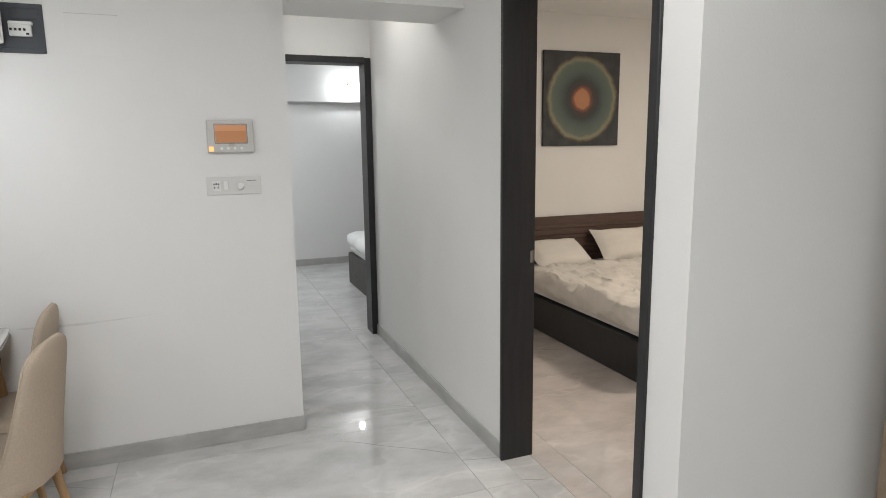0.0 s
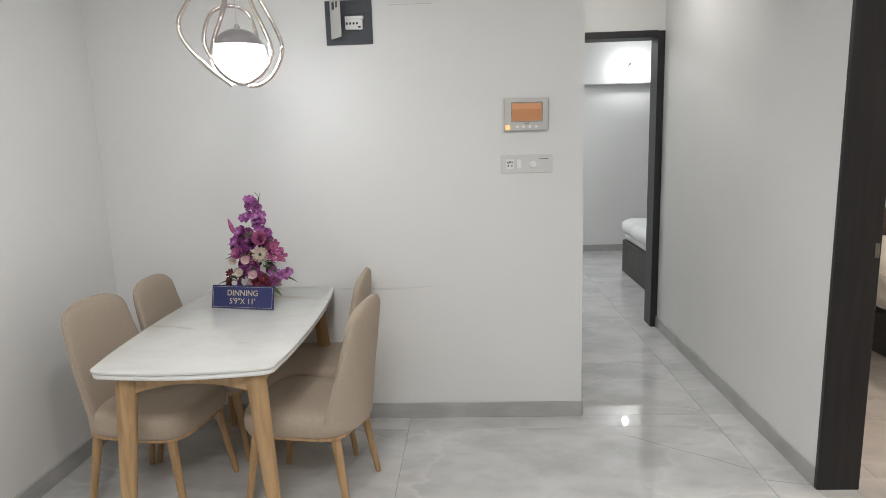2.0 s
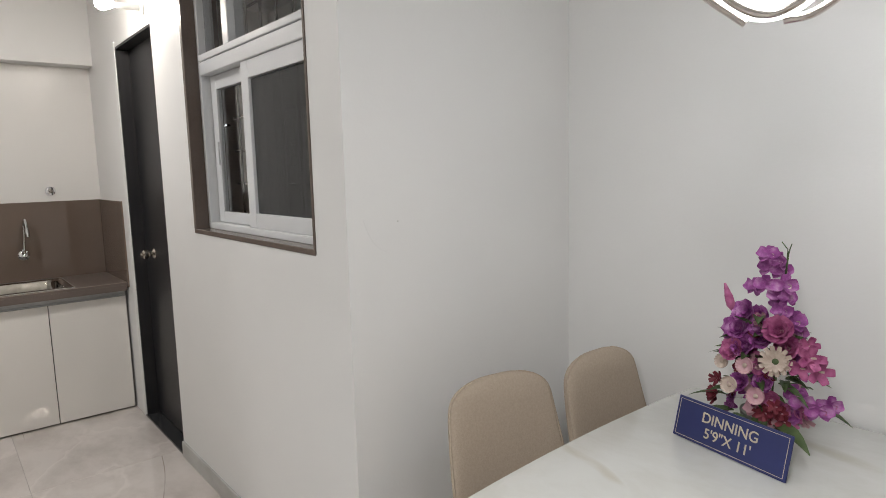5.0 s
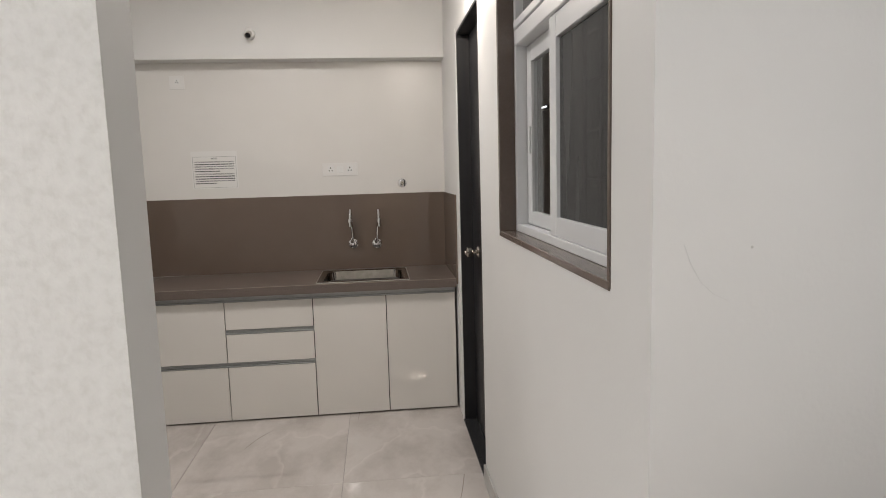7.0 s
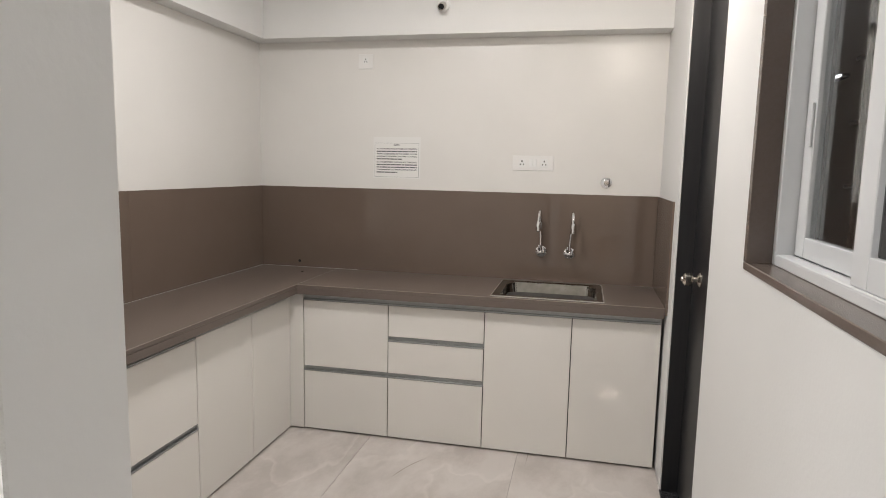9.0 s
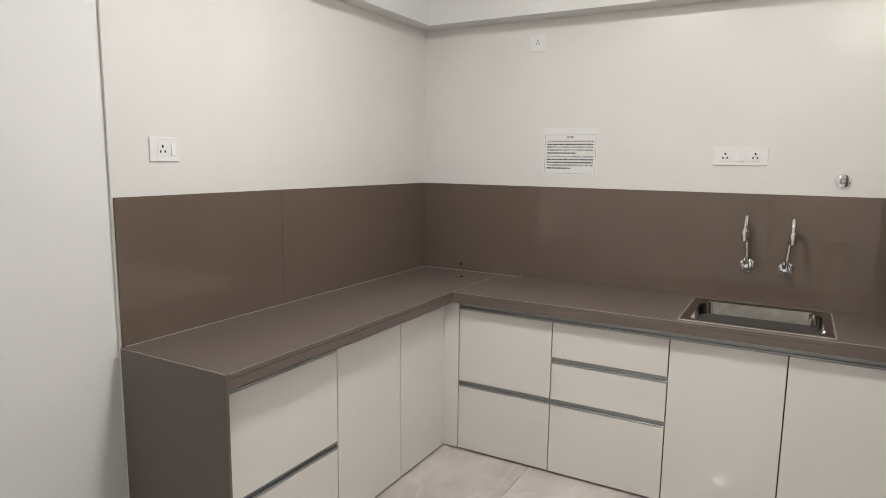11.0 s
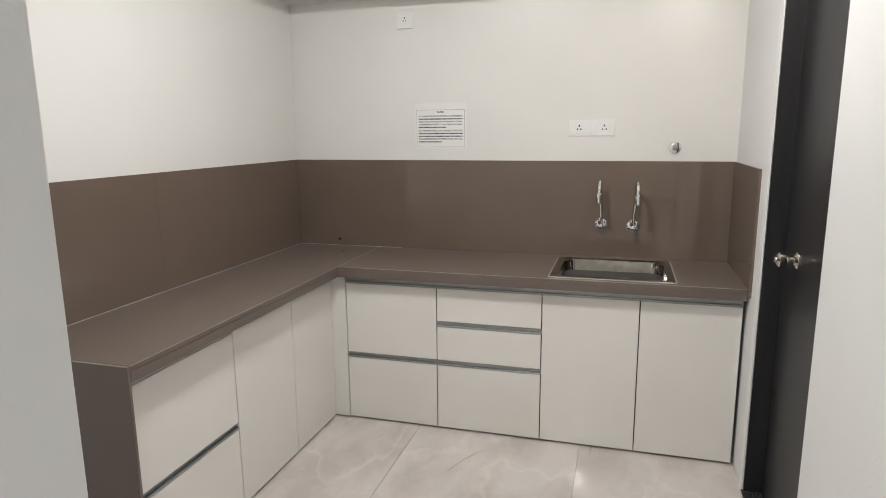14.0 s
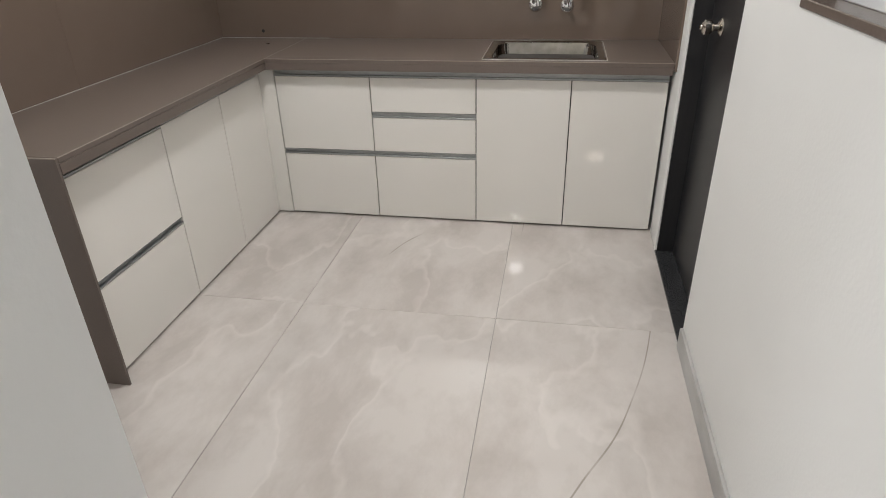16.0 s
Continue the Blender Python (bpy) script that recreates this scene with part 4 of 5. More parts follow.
part("apron", moved(apron(1.02, "y"), Matrix.Translation((0.242, -0.025, 0))), WOOD, table)


def leg(top, foot, r0, r1):
    """A tapered, slightly splayed leg with rounded corners."""
    n = 6
    pts = [Vector(top).lerp(Vector(foot), k / n) for k in range(n + 1)]
    return tube(pts, [r0 + (r1 - r0) * k / n for k in range(n + 1)], 12)


for sx in (-1, 1):
    for sy in (-1, 1):
        smooth(part("leg", leg((sx * 0.228 + 0.012, sy * 0.530 - 0.025, TT - 0.033), (sx * 0.280 + 0.012, sy * 0.560 - 0.025, 0.0), 0.037, 0.022), WOOD, table), 60)


def chair_mould():
    """An upholstered shell chair facing +x: seat, tall tapered back, piping, frame and four legs."""
    ob = thing("dining_chair", (0, 0, 0), "beige fabric upholstered dining chair with light oak legs", "chair", "chairs round the dining table")
    # seat cushion
    n = 28
    rings = []
    for z, s, dz in ((0.352, 0.965, 0), (0.362, 0.995, 0), (0.40, 1.0, 0), (0.425, 0.985, 0), (0.440, 0.94, 0), (0.447, 0.80, 0.0), (0.449, 0.45, 0.0)):
        ring = []
        for k in range(n):
            a = 2 * math.pi * k / n
            c, q = math.cos(a), math.sin(a)
            e = 0.42
            x = math.copysign(abs(c) ** e, c) * 0.232
            y = math.copysign(abs(q) ** e, q) * (0.222 - 0.014 * (c < 0) * abs(c))
            ring.append((x * s + 0.015, y * s, z))
        rings.append(ring)
    bm = loops(rings[::1])
    bm.faces.new([v for v in bm.verts][:n][::-1])
    bmesh.ops.recalc_face_normals(bm, faces=bm.faces)
    smooth(part("seat", bm, FABRIC, ob), 60)
    # back: stacked rounded sections leaning and curving, narrower at the top
    rings = []
    m = 22
    for k in range(m + 1):
        u = 1 - (1 - k / m) ** 1.7
        z = 0.358 + 0.516 * u
        w = 0.210 - 0.006 * u - 0.034 * u ** 2.2
        lean = -0.212 - 0.058 * u ** 1.15
        th = 0.036 - 0.010 * u
        if u > 0.83:
            q = (u - 0.83) / 0.17
            w *= math.sqrt(max(0.0, 1 - 0.86 * q ** 3.0))
            th *= math.sqrt(max(0.05, 1 - 0.9 * q ** 3))
        wrap = 0.075 * (1 - u) ** 1.6 + 0.018
        ring = []
        for j in range(26):
            a = 2 * math.pi * j / 26
            c, s = math.cos(a), math.sin(a)
            yy = math.copysign(abs(s) ** 0.55, s) * w
            xx = math.copysign(abs(c) ** 0.8, c) * th + lean + wrap * (abs(yy) / 0.210) ** 2.4
            ring.append((xx, yy, z))
        rings.append(ring)
    bm = loops(rings)
    bm.faces.new([v for v in bm.verts][:26][::-1])
    bmesh.ops.recalc_face_normals(bm, faces=bm.faces)
    back = smooth(part("backrest", bm, FABRIC, ob), 60)
    # piping along the side seams of the back
    for s in (-1, 1):
        pts = [(rings[k][20 if s < 0 else 6][0] + 0.001, rings[k][20 if s < 0 else 6][1], rings[k][0][2]) for k in range(1, m)]
        smooth(part("piping", tube(pts, 0.0032, 6), FABRIC, back, "stitched fabric side seam"), 60)
    # base board under the shell
    pts = []
    for k in range(n):
        a = 2 * math.pi * k / n
        c, q = math.cos(a), math.sin(a)
        pts.append((math.copysign(abs(c) ** 0.42, c) * 0.223 + 0.015, math.copysign(abs(q) ** 0.42, q) * 0.212))
    smooth(part("seat_frame", outline_slab(pts, 0.338, 0.3525, 0.002), WOOD, ob, "light oak seat frame"), 40)
    for sx in (-1, 1):
        for sy in (-1, 1):
            smooth(part("leg", leg((sx * 0.170 + 0.010, sy * 0.165, 0.340), (sx * 0.222 + 0.010, sy * 0.195, 0.0), 0.020, 0.0125), WOOD, ob), 60)
    return ob


mould = chair_mould()
mould.matrix_basis = pose(3.787, 0.275, 0, 0, 0, -9)
copy_thing(mould, pose(3.845, 0.718, 0, 0, 0, 0))
copy_thing(mould, pose(4.475, 0.270, 0, 0, 0, 171))
copy_thing(mould, pose(4.370, 0.770, 0, 0, 0, 181))

# old filler line on the wall
tagged(make("plaster_mark", box((4.62, DW - 0.0012, 0.766), (5.07, DW, 0.7690)), PAINT), "faint horizontal filler line on the white wall", "wall mark")

# name board
board = thing("table_sign", (4.100, 0.556, TT), "navy blue table sign with pale gold letters", "sign", rz=-11)
tilt = pose(0, 0, 0.054, -14, 0, 0)
part("panel", moved(box((-0.159, -0.003, -0.054), (0.159, 0.003, 0.054), 0.001, 1), tilt), SIGNBLUE, board)
bm = box((-0.152, -0.0038, 0.0465), (0.152, -0.003, 0.0477))
for lo, hi in (((-0.152, -0.0038, -0.0477), (0.152, -0.003, -0.0465)), ((-0.152, -0.0038, -0.0465), (-0.1508, -0.003, 0.0465)), ((0.1508, -0.0038, -0.0465), (0.152, -0.003, 0.0465))):
    box(lo, hi, bm=bm)
part("border", moved(bm, tilt), SIGNGOLD, board, "thin pale gold border line")
part("strut", moved(box((-0.03, 0.0, -0.046), (0.03, 0.0025, 0.034)), pose(0, 0.030, 0.050, 28, 0, 0)), SIGNBLUE, board, "folded prop behind the panel")
for text, size, dz in (("DINNING", 0.037, 0.018), ("5'9\"X 11'", 0.036, -0.020)):
    t = lettering(text, size, SIGNGOLD, board, (0, 0, 0), (0, 0, 0), 0.0004, bold=0.0003)
    t.matrix_local = tilt @ pose(0, -0.0036, dz, 90, 0, 0)

# rubbed line on the wall at table height
bm = bmesh.new()
lo, hi = [], []
for k in range(25):
    u = k / 24
    x, z, w = 4.45 + 0.62 * u, 0.732 - 0.010 * math.sin(math.pi * u) + 0.012 * u, 0.0065 * math.sin(math.pi * min(1, 0.15 + u)) + 0.0008
    lo.append(bm.verts.new((x, DW - 0.0012, z - w)))
    hi.append(bm.verts.new((x, DW - 0.0012, z + w * 0.7)))
for k in range(24):
    bm.faces.new((lo[k], lo[k + 1], hi[k + 1], hi[k]))
structure("wall_scuff", bm, SCUFF, "faint grey rubbed line on the white wall", "scuff mark")

# thin curved scratch and a filled nail hole on the dining side wall
smooth(structure("wall_scratch", tube([(3.2423, 0.056, 1.333), (3.2423, 0.069, 1.298), (3.2423, 0.088, 1.265), (3.2423, 0.111, 1.244), (3.2423, 0.138, 1.231)], 0.0007, 6), SCUFF, "thin curved scratch on the white side wall", "scratch"))
smooth(structure("wall_nail_hole", moved(turned([(0.0028, 0.0), (0.0022, 0.0008)], 10), pose(XA, 0.18, 1.323, 0, 90, 0)), GREYPLASTIC, "small filled nail hole in the white wall", "nail hole"))

# ---- flower arrangement ----
flowers = thing("flower_arrangement", (4.112, 0.690, TT), "tall arrangement of purple orchids and pink blooms in pot", "flowers")
smooth(part("pot", turned([(0.050, 0.0), (0.062, 0.004), (0.074, 0.050), (0.078, 0.075), (0.070, 0.075), (0.062, 0.060)]), BASKET, flowers))
frng = random.Random(11)


def petal(length, width, curl, cup=0.3, tip=0.5):
    bm = bmesh.new()
    nu, nv = 6, 4
    grid = []
    for i in range(nu + 1):
        u = i / nu
        if tip > 0.7:
            w = width * math.sin(math.pi * min(0.98, u ** tip * 0.92 + 0.06)) * 0.5
        else:
            w = width * 0.5 * math.sqrt(max(0.03, 1 - abs((u - 0.60) / 0.61) ** 2.4))
        row = []
        for j in range(nv + 1):
            v = 2 * j / nv - 1
            row.append(bm.verts.new((length * u, w * v, curl * u * u * length + cup * w * v * v)))
        grid.append(row)
    for i in range(nu):
        for j in range(nv):
            bm.faces.new((grid[i][j], grid[i + 1][j], grid[i + 1][j + 1], grid[i][j + 1]))
    return bm


def bloom(kind, at, face, size, mats):
    """One flower head looking along face; each petal ring and the centre in one mesh a colour."""
    m = Matrix.Translation(at) @ Vector(face).to_track_quat("Z", "Y").to_matrix().to_4x4()
    bm = bmesh.new()
    if kind == "orchid":
        for k, (a, l, w) in enumerate(((90, 1.0, 0.75), (210, 0.9, 0.6), (330, 0.9, 0.6), (20, 1.05, 1.05), (160, 1.05, 1.05))):
            merge(bm, moved(petal(size * l, size * w, -0.12 + 0.1 * frng.random(), 0.5), pose(0, 0, 0.002 * k, 0, -12, a + frng.uniform(-8, 8))))
        centre = [petal(size * 0.5, size * 0.35, 0.5, 0.8)]
    elif kind == "rose":
        for ring_n, (count, l, lift) in enumerate(((6, 1.0, 12), (6, 0.85, 32), (5, 0.65, 52), (4, 0.45, 70))):
            for k in range(count):
                merge(bm, moved(petal(size * l, size * l * 0.95, 0.3, 0.6), pose(0, 0, -0.004 * ring_n, 0, -lift, 360 * k / count + 25 * ring_n + frng.uniform(-9, 9))))
        centre = [petal(size * 0.28, size * 0.2, 0.8, 0.8)]
    elif kind == "daisy":
        for ring_n, (count, l, lift) in enumerate(((14, 1.0, 8), (12, 0.8, 24))):
            for k in range(count):
                merge(bm, moved(petal(size * l, size * 0.30, 0.12, 0.3), pose(0, 0, 0.002 * ring_n, 0, -lift, 360 * k / count + 11 * ring_n + frng.uniform(-3, 3))))
        centre = [turned([(size * 0.22, 0.0), (size * 0.20, size * 0.10), (size * 0.08, size * 0.16)], 10)]
    elif kind == "button":
        merge(bm, turned([(size * 0.25, -size * 0.35), (size * 0.62, -size * 0.12), (size * 0.72, size * 0.06), (size * 0.62, size * 0.14), (size * 0.42, size * 0.05), (size * 0.20, -size * 0.02)], 16))
        for k in range(16):
            merge(bm, moved(petal(size * 0.30, size * 0.24, 0.2, 0.3), pose(size * 0.52 * math.cos(k * math.pi / 8), size * 0.52 * math.sin(k * math.pi / 8), size * 0.07, 0, -35, 22.5 * k)))
        centre = [turned([(size * 0.20, -0.02 * size), (size * 0.16, size * 0.08), (size * 0.05, size * 0.10)], 10)]
    else:
        for k in range(5):
            merge(bm, moved(petal(size, size * 0.55, 0.25, 0.4), pose(0, 0, 0, 0, -20, 72 * k + frng.uniform(-10, 10))))
        centre = [petal(size * 0.3, size * 0.15, 0.8, 0.5)]
    head = smooth(part("bloom", moved(bm, m), mats[0], flowers), 60)
    cb = bmesh.new()
    for c in centre:
        merge(cb, c)
    smooth(part("flower_centre", moved(moved(cb, Matrix.Translation((0, 0, 0.003))), m), mats[1], head), 60)
    return head


def stem(a, b, r=0.0022):
    mid = (Vector(a) + Vector(b)) / 2 + Vector((frng.uniform(-0.01, 0.01), frng.uniform(-0.01, 0.01), 0.01))
    smooth(part("stem", tube([a, mid, b], r, 6), LEAF, flowers, "green stem"), 60)


# orchid spike
spike = [(-0.010, 0.520), (0.028, 0.505), (-0.030, 0.480), (0.020, 0.470), (0.045, 0.448), (-0.018, 0.440), (-0.040, 0.425), (0.018, 0.415), (0.052, 0.410), (0.045, 0.375), (0.012, 0.385), (0.055, 0.345), (0.030, 0.350), (0.062, 0.315)]
stem((0.0, 0.0, 0.06), (0.030, 0.0, 0.535), 0.0028)
stem((0.028, 0.0, 0.50), (0.012, 0.0, 0.560), 0.0014)
stem((0.028, 0.0, 0.51), (0.038, 0.0, 0.556), 0.0014)
for x, z in spike:
    bloom("orchid", (x + frng.uniform(-0.006, 0.006), frng.uniform(-0.045, 0.015), z), (frng.uniform(-0.7, 0.7), -1, frng.uniform(-0.1, 0.5)), frng.uniform(0.028, 0.035), (PURPLE, IVORY))
for x, y, z, s in ((-0.070, -0.02, 0.345, 0.034), (-0.050, -0.05, 0.360, 0.036), (-0.095, -0.02, 0.305, 0.034), (-0.065, -0.06, 0.315, 0.036), (-0.020, -0.04, 0.350, 0.034), (-0.105, 0.01, 0.275, 0.034)):
    bloom("rose", (x, y, z), (x * 4 + frng.uniform(-0.3, 0.3), -1, 0.5), s, (PURPLE, MAGENTA))
for x, y, z, s, mm in ((0.045, -0.07, 0.328, 0.042, (MAGENTA, PINK)), (0.000, -0.06, 0.295, 0.034, (PURPLE, DARKRED)), (-0.065, -0.085, 0.255, 0.036, (MAGENTA, PINK)), (-0.040, -0.075, 0.270, 0.036, (PURPLE, PINK)), (0.060, -0.05, 0.280, 0.036, (MAGENTA, PINK)), (-0.035, -0.105, 0.175, 0.030, (PURPLE, MAGENTA))):
    bloom("rose", (x, y, z), (x * 3, -1, 0.55), s, mm)
bloom("daisy", (0.048, -0.095, 0.252), (0.25, -1, 0.35), 0.042, (IVORY, LEAF))
for x, y, z, s in ((-0.020, -0.120, 0.232, 0.032), (-0.058, -0.125, 0.170, 0.032), (0.016, -0.130, 0.158, 0.032), (-0.095, -0.095, 0.222, 0.028)):
    bloom("button", (x, y, z), (x * 2, -1, 0.25), s, (PINK if x > -0.05 else IVORY, IVORY))
for x, y, z, s in ((0.118, -0.06, 0.270, 0.040), (0.135, -0.05, 0.235, 0.040), (0.098, -0.07, 0.240, 0.036), (0.105, -0.04, 0.295, 0.030)):
    bloom("lily", (x, y, z), (0.6, -1, 0.3), s, (MAGENTA, IVORY))
for x, y, z, s in ((0.140, -0.05, 0.130, 0.034), (0.105, -0.07, 0.150, 0.030), (0.160, -0.03, 0.145, 0.028), (0.085, -0.06, 0.165, 0.028)):
    bloom("orchid", (x, y, z), (0.6, -1, 0.1), s, (PURPLE, MAGENTA))
for x, y, z in ((-0.135, -0.06, 0.120), (-0.140, -0.04, 0.095), (0.045, -0.10, 0.120), (0.070, -0.09, 0.100), (-0.128, -0.05, 0.150), (0.030, -0.11, 0.100)):
    for _ in range(2):
        bloom("lily", (x + frng.uniform(-0.01, 0.01), y, z + frng.uniform(-0.01, 0.012)), (x * 3, -1, frng.uniform(-0.2, 0.6)), 0.024, (DARKRED, PINK))
for _ in range(46):
    a, q = frng.uniform(0, 2 * math.pi), frng.random()
    z = 0.10 + 0.26 * q
    r = (0.115 - 0.06 * q) * frng.uniform(0.5, 1.0)
    smooth(part("leaf", moved(petal(frng.uniform(0.045, 0.075), frng.uniform(0.020, 0.030), -0.3, 0.5, 0.8), pose(r * math.cos(a) - 0.01, 0.7 * r * math.sin(a) - 0.02, z, 0, -frng.uniform(0, 50), math.degrees(a) + frng.uniform(-40, 40))), LEAF, flowers, "green leaf"), 60)
for _ in range(58):
    a, q = frng.uniform(math.pi, 2 * math.pi), frng.random() ** 1.3
    z = 0.085 + 0.265 * q
    r = 0.105 - 0.045 * q
    mm = frng.choice(((PURPLE, MAGENTA), (MAGENTA, PINK), (DARKRED, PINK), (PURPLE, PINK), (PINK, IVORY)))
    bloom(frng.choice(("rose", "lily", "orchid")), (r * math.cos(a) * 0.9, r * math.sin(a) * 0.85 - 0.005, z), (math.cos(a), math.sin(a), 0.4), frng.uniform(0.022, 0.032), mm)
# upright dark red bud and leaves
smooth(part("bud", moved(turned([(0.002, 0.0), (0.013, 0.02), (0.012, 0.045), (0.003, 0.085)], 8), pose(-0.105, -0.02, 0.350, 0, -18, 0)), MAGENTA, flowers, "upright dark pink bud"))
stem((-0.04, 0.0, 0.10), (-0.105, -0.02, 0.352))
leaves = [(-0.06, -0.09, 0.085, 190, 0.16, 0.045, -8), (0.05, -0.10, 0.080, -25, 0.12, 0.050, 5), (0.08, -0.06, 0.210, 8, 0.085, 0.026, 12), (-0.06, -0.02, 0.275, 165, 0.11, 0.020, 25), (-0.05, -0.03, 0.240, 178, 0.12, 0.018, 8),
          (0.05, -0.08, 0.190, -10, 0.09, 0.030, -8), (-0.02, -0.11, 0.085, 250, 0.06, 0.040, 0), (0.02, -0.11, 0.090, 290, 0.06, 0.040, -5), (-0.10, -0.05, 0.110, 200, 0.10, 0.022, 10), (0.10, 0.02, 0.110, 20, 0.10, 0.035, -4),
          (-0.09, 0.03, 0.10, 150, 0.12, 0.03, 12), (0.02, 0.07, 0.12, 80, 0.12, 0.04, 10), (0.00, -0.05, 0.300, 265, 0.06, 0.03, 30), (-0.02, -0.06, 0.24, 240, 0.06, 0.028, 20)]
for x, y, z, a, l, w, lift in leaves:
    smooth(part("leaf", moved(petal(l, w, -0.35, 0.5, 0.8), pose(x, y, z, 0, -lift, a)), LEAF, flowers, "long green leaf"), 60)

flowers.matrix_world = pose(4.120, 0.740, TT) @ Matrix.Scale(0.935, 4)

# ---- pendant lamp ----
pend = thing("pendant_lamp", LAMP, "lit globe pendant lamp in looped champagne metal ribbons", "lamp")
R = 0.106
prof = [(R * math.sin(a), -R * math.cos(a)) for a in [radians(2 + 118 * k / 22) for k in range(23)]]
smooth(part("globe", turned(prof, 32), GLOBE, pend, "glowing white glass globe"), 60)
prof = [((R + 0.002) * math.sin(a), -(R + 0.002) * math.cos(a)) for a in [radians(112 + 64 * k / 12) for k in range(13)]]
smooth(part("cap", turned(prof, 32, False), CAPGREY, pend, "grey upper cap of the globe"), 60)
smooth(part("ferrule", moved(turned([(0.012, 0.0), (0.012, 0.012), (0.004, 0.018)], 12), Matrix.Translation((0, 0, R))), CHROME, pend))
part("cord", tube([(0, 0, R + 0.015), (0, 0, CEIL - LAMP[2])], 0.0016, 6), GREYPLASTIC, pend, "thin grey cord")
smooth(part("ceiling_rose", moved(turned([(0.06, -0.022), (0.06, -0.004), (0.055, 0.0)], 24), Matrix.Translation((0, 0, CEIL - LAMP[2]))), CHROME, pend))


def strand(points):
    """A smooth bar through a few (across, depth, height) points."""
    pts = [Vector((p[0] * (0.90 if p[0] < 0 else 1.0), p[1], p[2])) for p in points]
    pts = [pts[0] * 2 - pts[1]] + pts + [pts[-1] * 2 - pts[-2]]
    out = []
    for k in range(1, len(pts) - 2):
        a, b, c, d = pts[k - 1:k + 3]
        for q in range(8):
            t = q / 8
            out.append(0.5 * (2 * b + (c - a) * t + (2 * a - 5 * b + 4 * c - d) * t * t + (3 * b - a - 3 * c + d) * t ** 3))
    out.append(pts[-2])
    return tube(out, 0.0104, 10, 0.75)


STRANDS = (
    ((-0.01, 0.0, 0.365), (-0.09, -0.01, 0.300), (-0.165, -0.02, 0.225), (-0.230, -0.03, 0.130), (-0.215, -0.035, 0.050), (-0.135, -0.04, -0.040), (-0.040, -0.03, -0.112)),
    ((0.01, 0.0, 0.365), (0.045, -0.01, 0.300), (0.090, -0.015, 0.220), (0.140, -0.02, 0.120), (0.166, -0.02, 0.030), (0.130, -0.03, -0.060), (0.075, -0.04, -0.108), (0.025, -0.04, -0.116)),
    ((-0.02, 0.0, 0.365), (-0.036, -0.03, 0.230), (-0.060, -0.06, 0.140), (-0.102, -0.07, 0.040), (-0.098, -0.08, -0.040), (-0.040, -0.075, -0.095), (0.020, -0.07, -0.106), (0.085, -0.075, -0.065),
     (0.122, -0.07, 0.010), (0.095, -0.05, 0.110), (0.060, -0.03, 0.200), (0.02, 0.0, 0.365)),
    ((-0.118, 0.08, 0.0), (-0.143, 0.09, 0.080), (-0.105, 0.10, 0.180), (-0.020, 0.10, 0.212), (0.050, 0.10, 0.180), (0.085, 0.09, 0.060)),
)
for pts in STRANDS:
    smooth(part("ribbon", moved(strand(pts), pose(0, 0, 0, 0, 0, 20)), ROSEMETAL, pend, "curved polished metal ribbon"), 60)
smooth(part("hub", moved(turned([(0.022, -0.012), (0.026, 0.0), (0.022, 0.014), (0.006, 0.024)], 16), Matrix.Translation((0, 0, 0.362))), ROSEMETAL, pend))

# ---- dining wall fittings ----
dbx = thing("distribution_board", (4.585, DW, 2.078), "slate distribution board with its small door open", "fuse box")
part("housing", box((-0.116, -0.006, -0.105), (0.116, 0.0, 0.105), 0.002, 1), BOXDARK, dbx)
part("inner_tray", box((-0.10, -0.009, -0.085), (0.104, -0.006, 0.085), 0.001, 1), BOXDARK, dbx)
part("upper_cover", box((-0.012, -0.013, 0.038), (0.098, -0.009, 0.080), 0.001, 1), BOXDARK, dbx)
brk = part("breaker_row", box((-0.015, -0.030, -0.036), (0.070, -0.009, 0.022), 0.003, 1), PLASTIC, dbx, "row of white circuit breakers")
part("breaker_cover", box((-0.015, -0.034, 0.012), (0.076, -0.009, 0.026), 0.003, 1), PLASTIC, brk)
for k in range(4):
    part("toggle", box((-0.010 + 0.017 * k, -0.036, -0.014), (-0.001 + 0.017 * k, -0.030, -0.004), 0.001, 1), DARKPLASTIC, brk, "dark breaker toggle")
part("test_button", box((0.050, -0.033, -0.030), (0.062, -0.030, -0.022), 0.001, 1), DARKPLASTIC, brk)
lid = part("door", moved(box((0.0, -0.007, -0.088), (0.105, 0.0, 0.092), 0.004, 2), pose(-0.085, -0.010, 0.010, 0, 0, -52)), GREYPLASTIC, dbx, "open pale grey fuse box door")
part("window_slot", moved(box((0.028, -0.0085, 0.045), (0.050, -0.0068, 0.080), 0.002, 1), pose(-0.085, -0.010, 0.010, 0, 0, -52)), DARKPLASTIC, lid, "dark slot in the lid")
part("window_slot", moved(box((0.068, -0.0085, 0.050), (0.082, -0.0068, 0.078), 0.002, 1), pose(-0.085, -0.010, 0.010, 0, 0, -52)), DARKPLASTIC, lid, "dark slot in the lid")
blank = thing("blank_cover", (4.888, DW, 2.065), "white blank cover plate flush with the wall", "cover plate")
part("plate", box((-0.108, -0.0016, -0.090), (0.108, 0.0, 0.088), 0.0006, 1), PAINT, blank)
part("top_gap", box((-0.108, -0.0022, 0.0885), (0.108, 0.0, 0.091)), GREYPLASTIC, blank, "thin grey gap along the top")

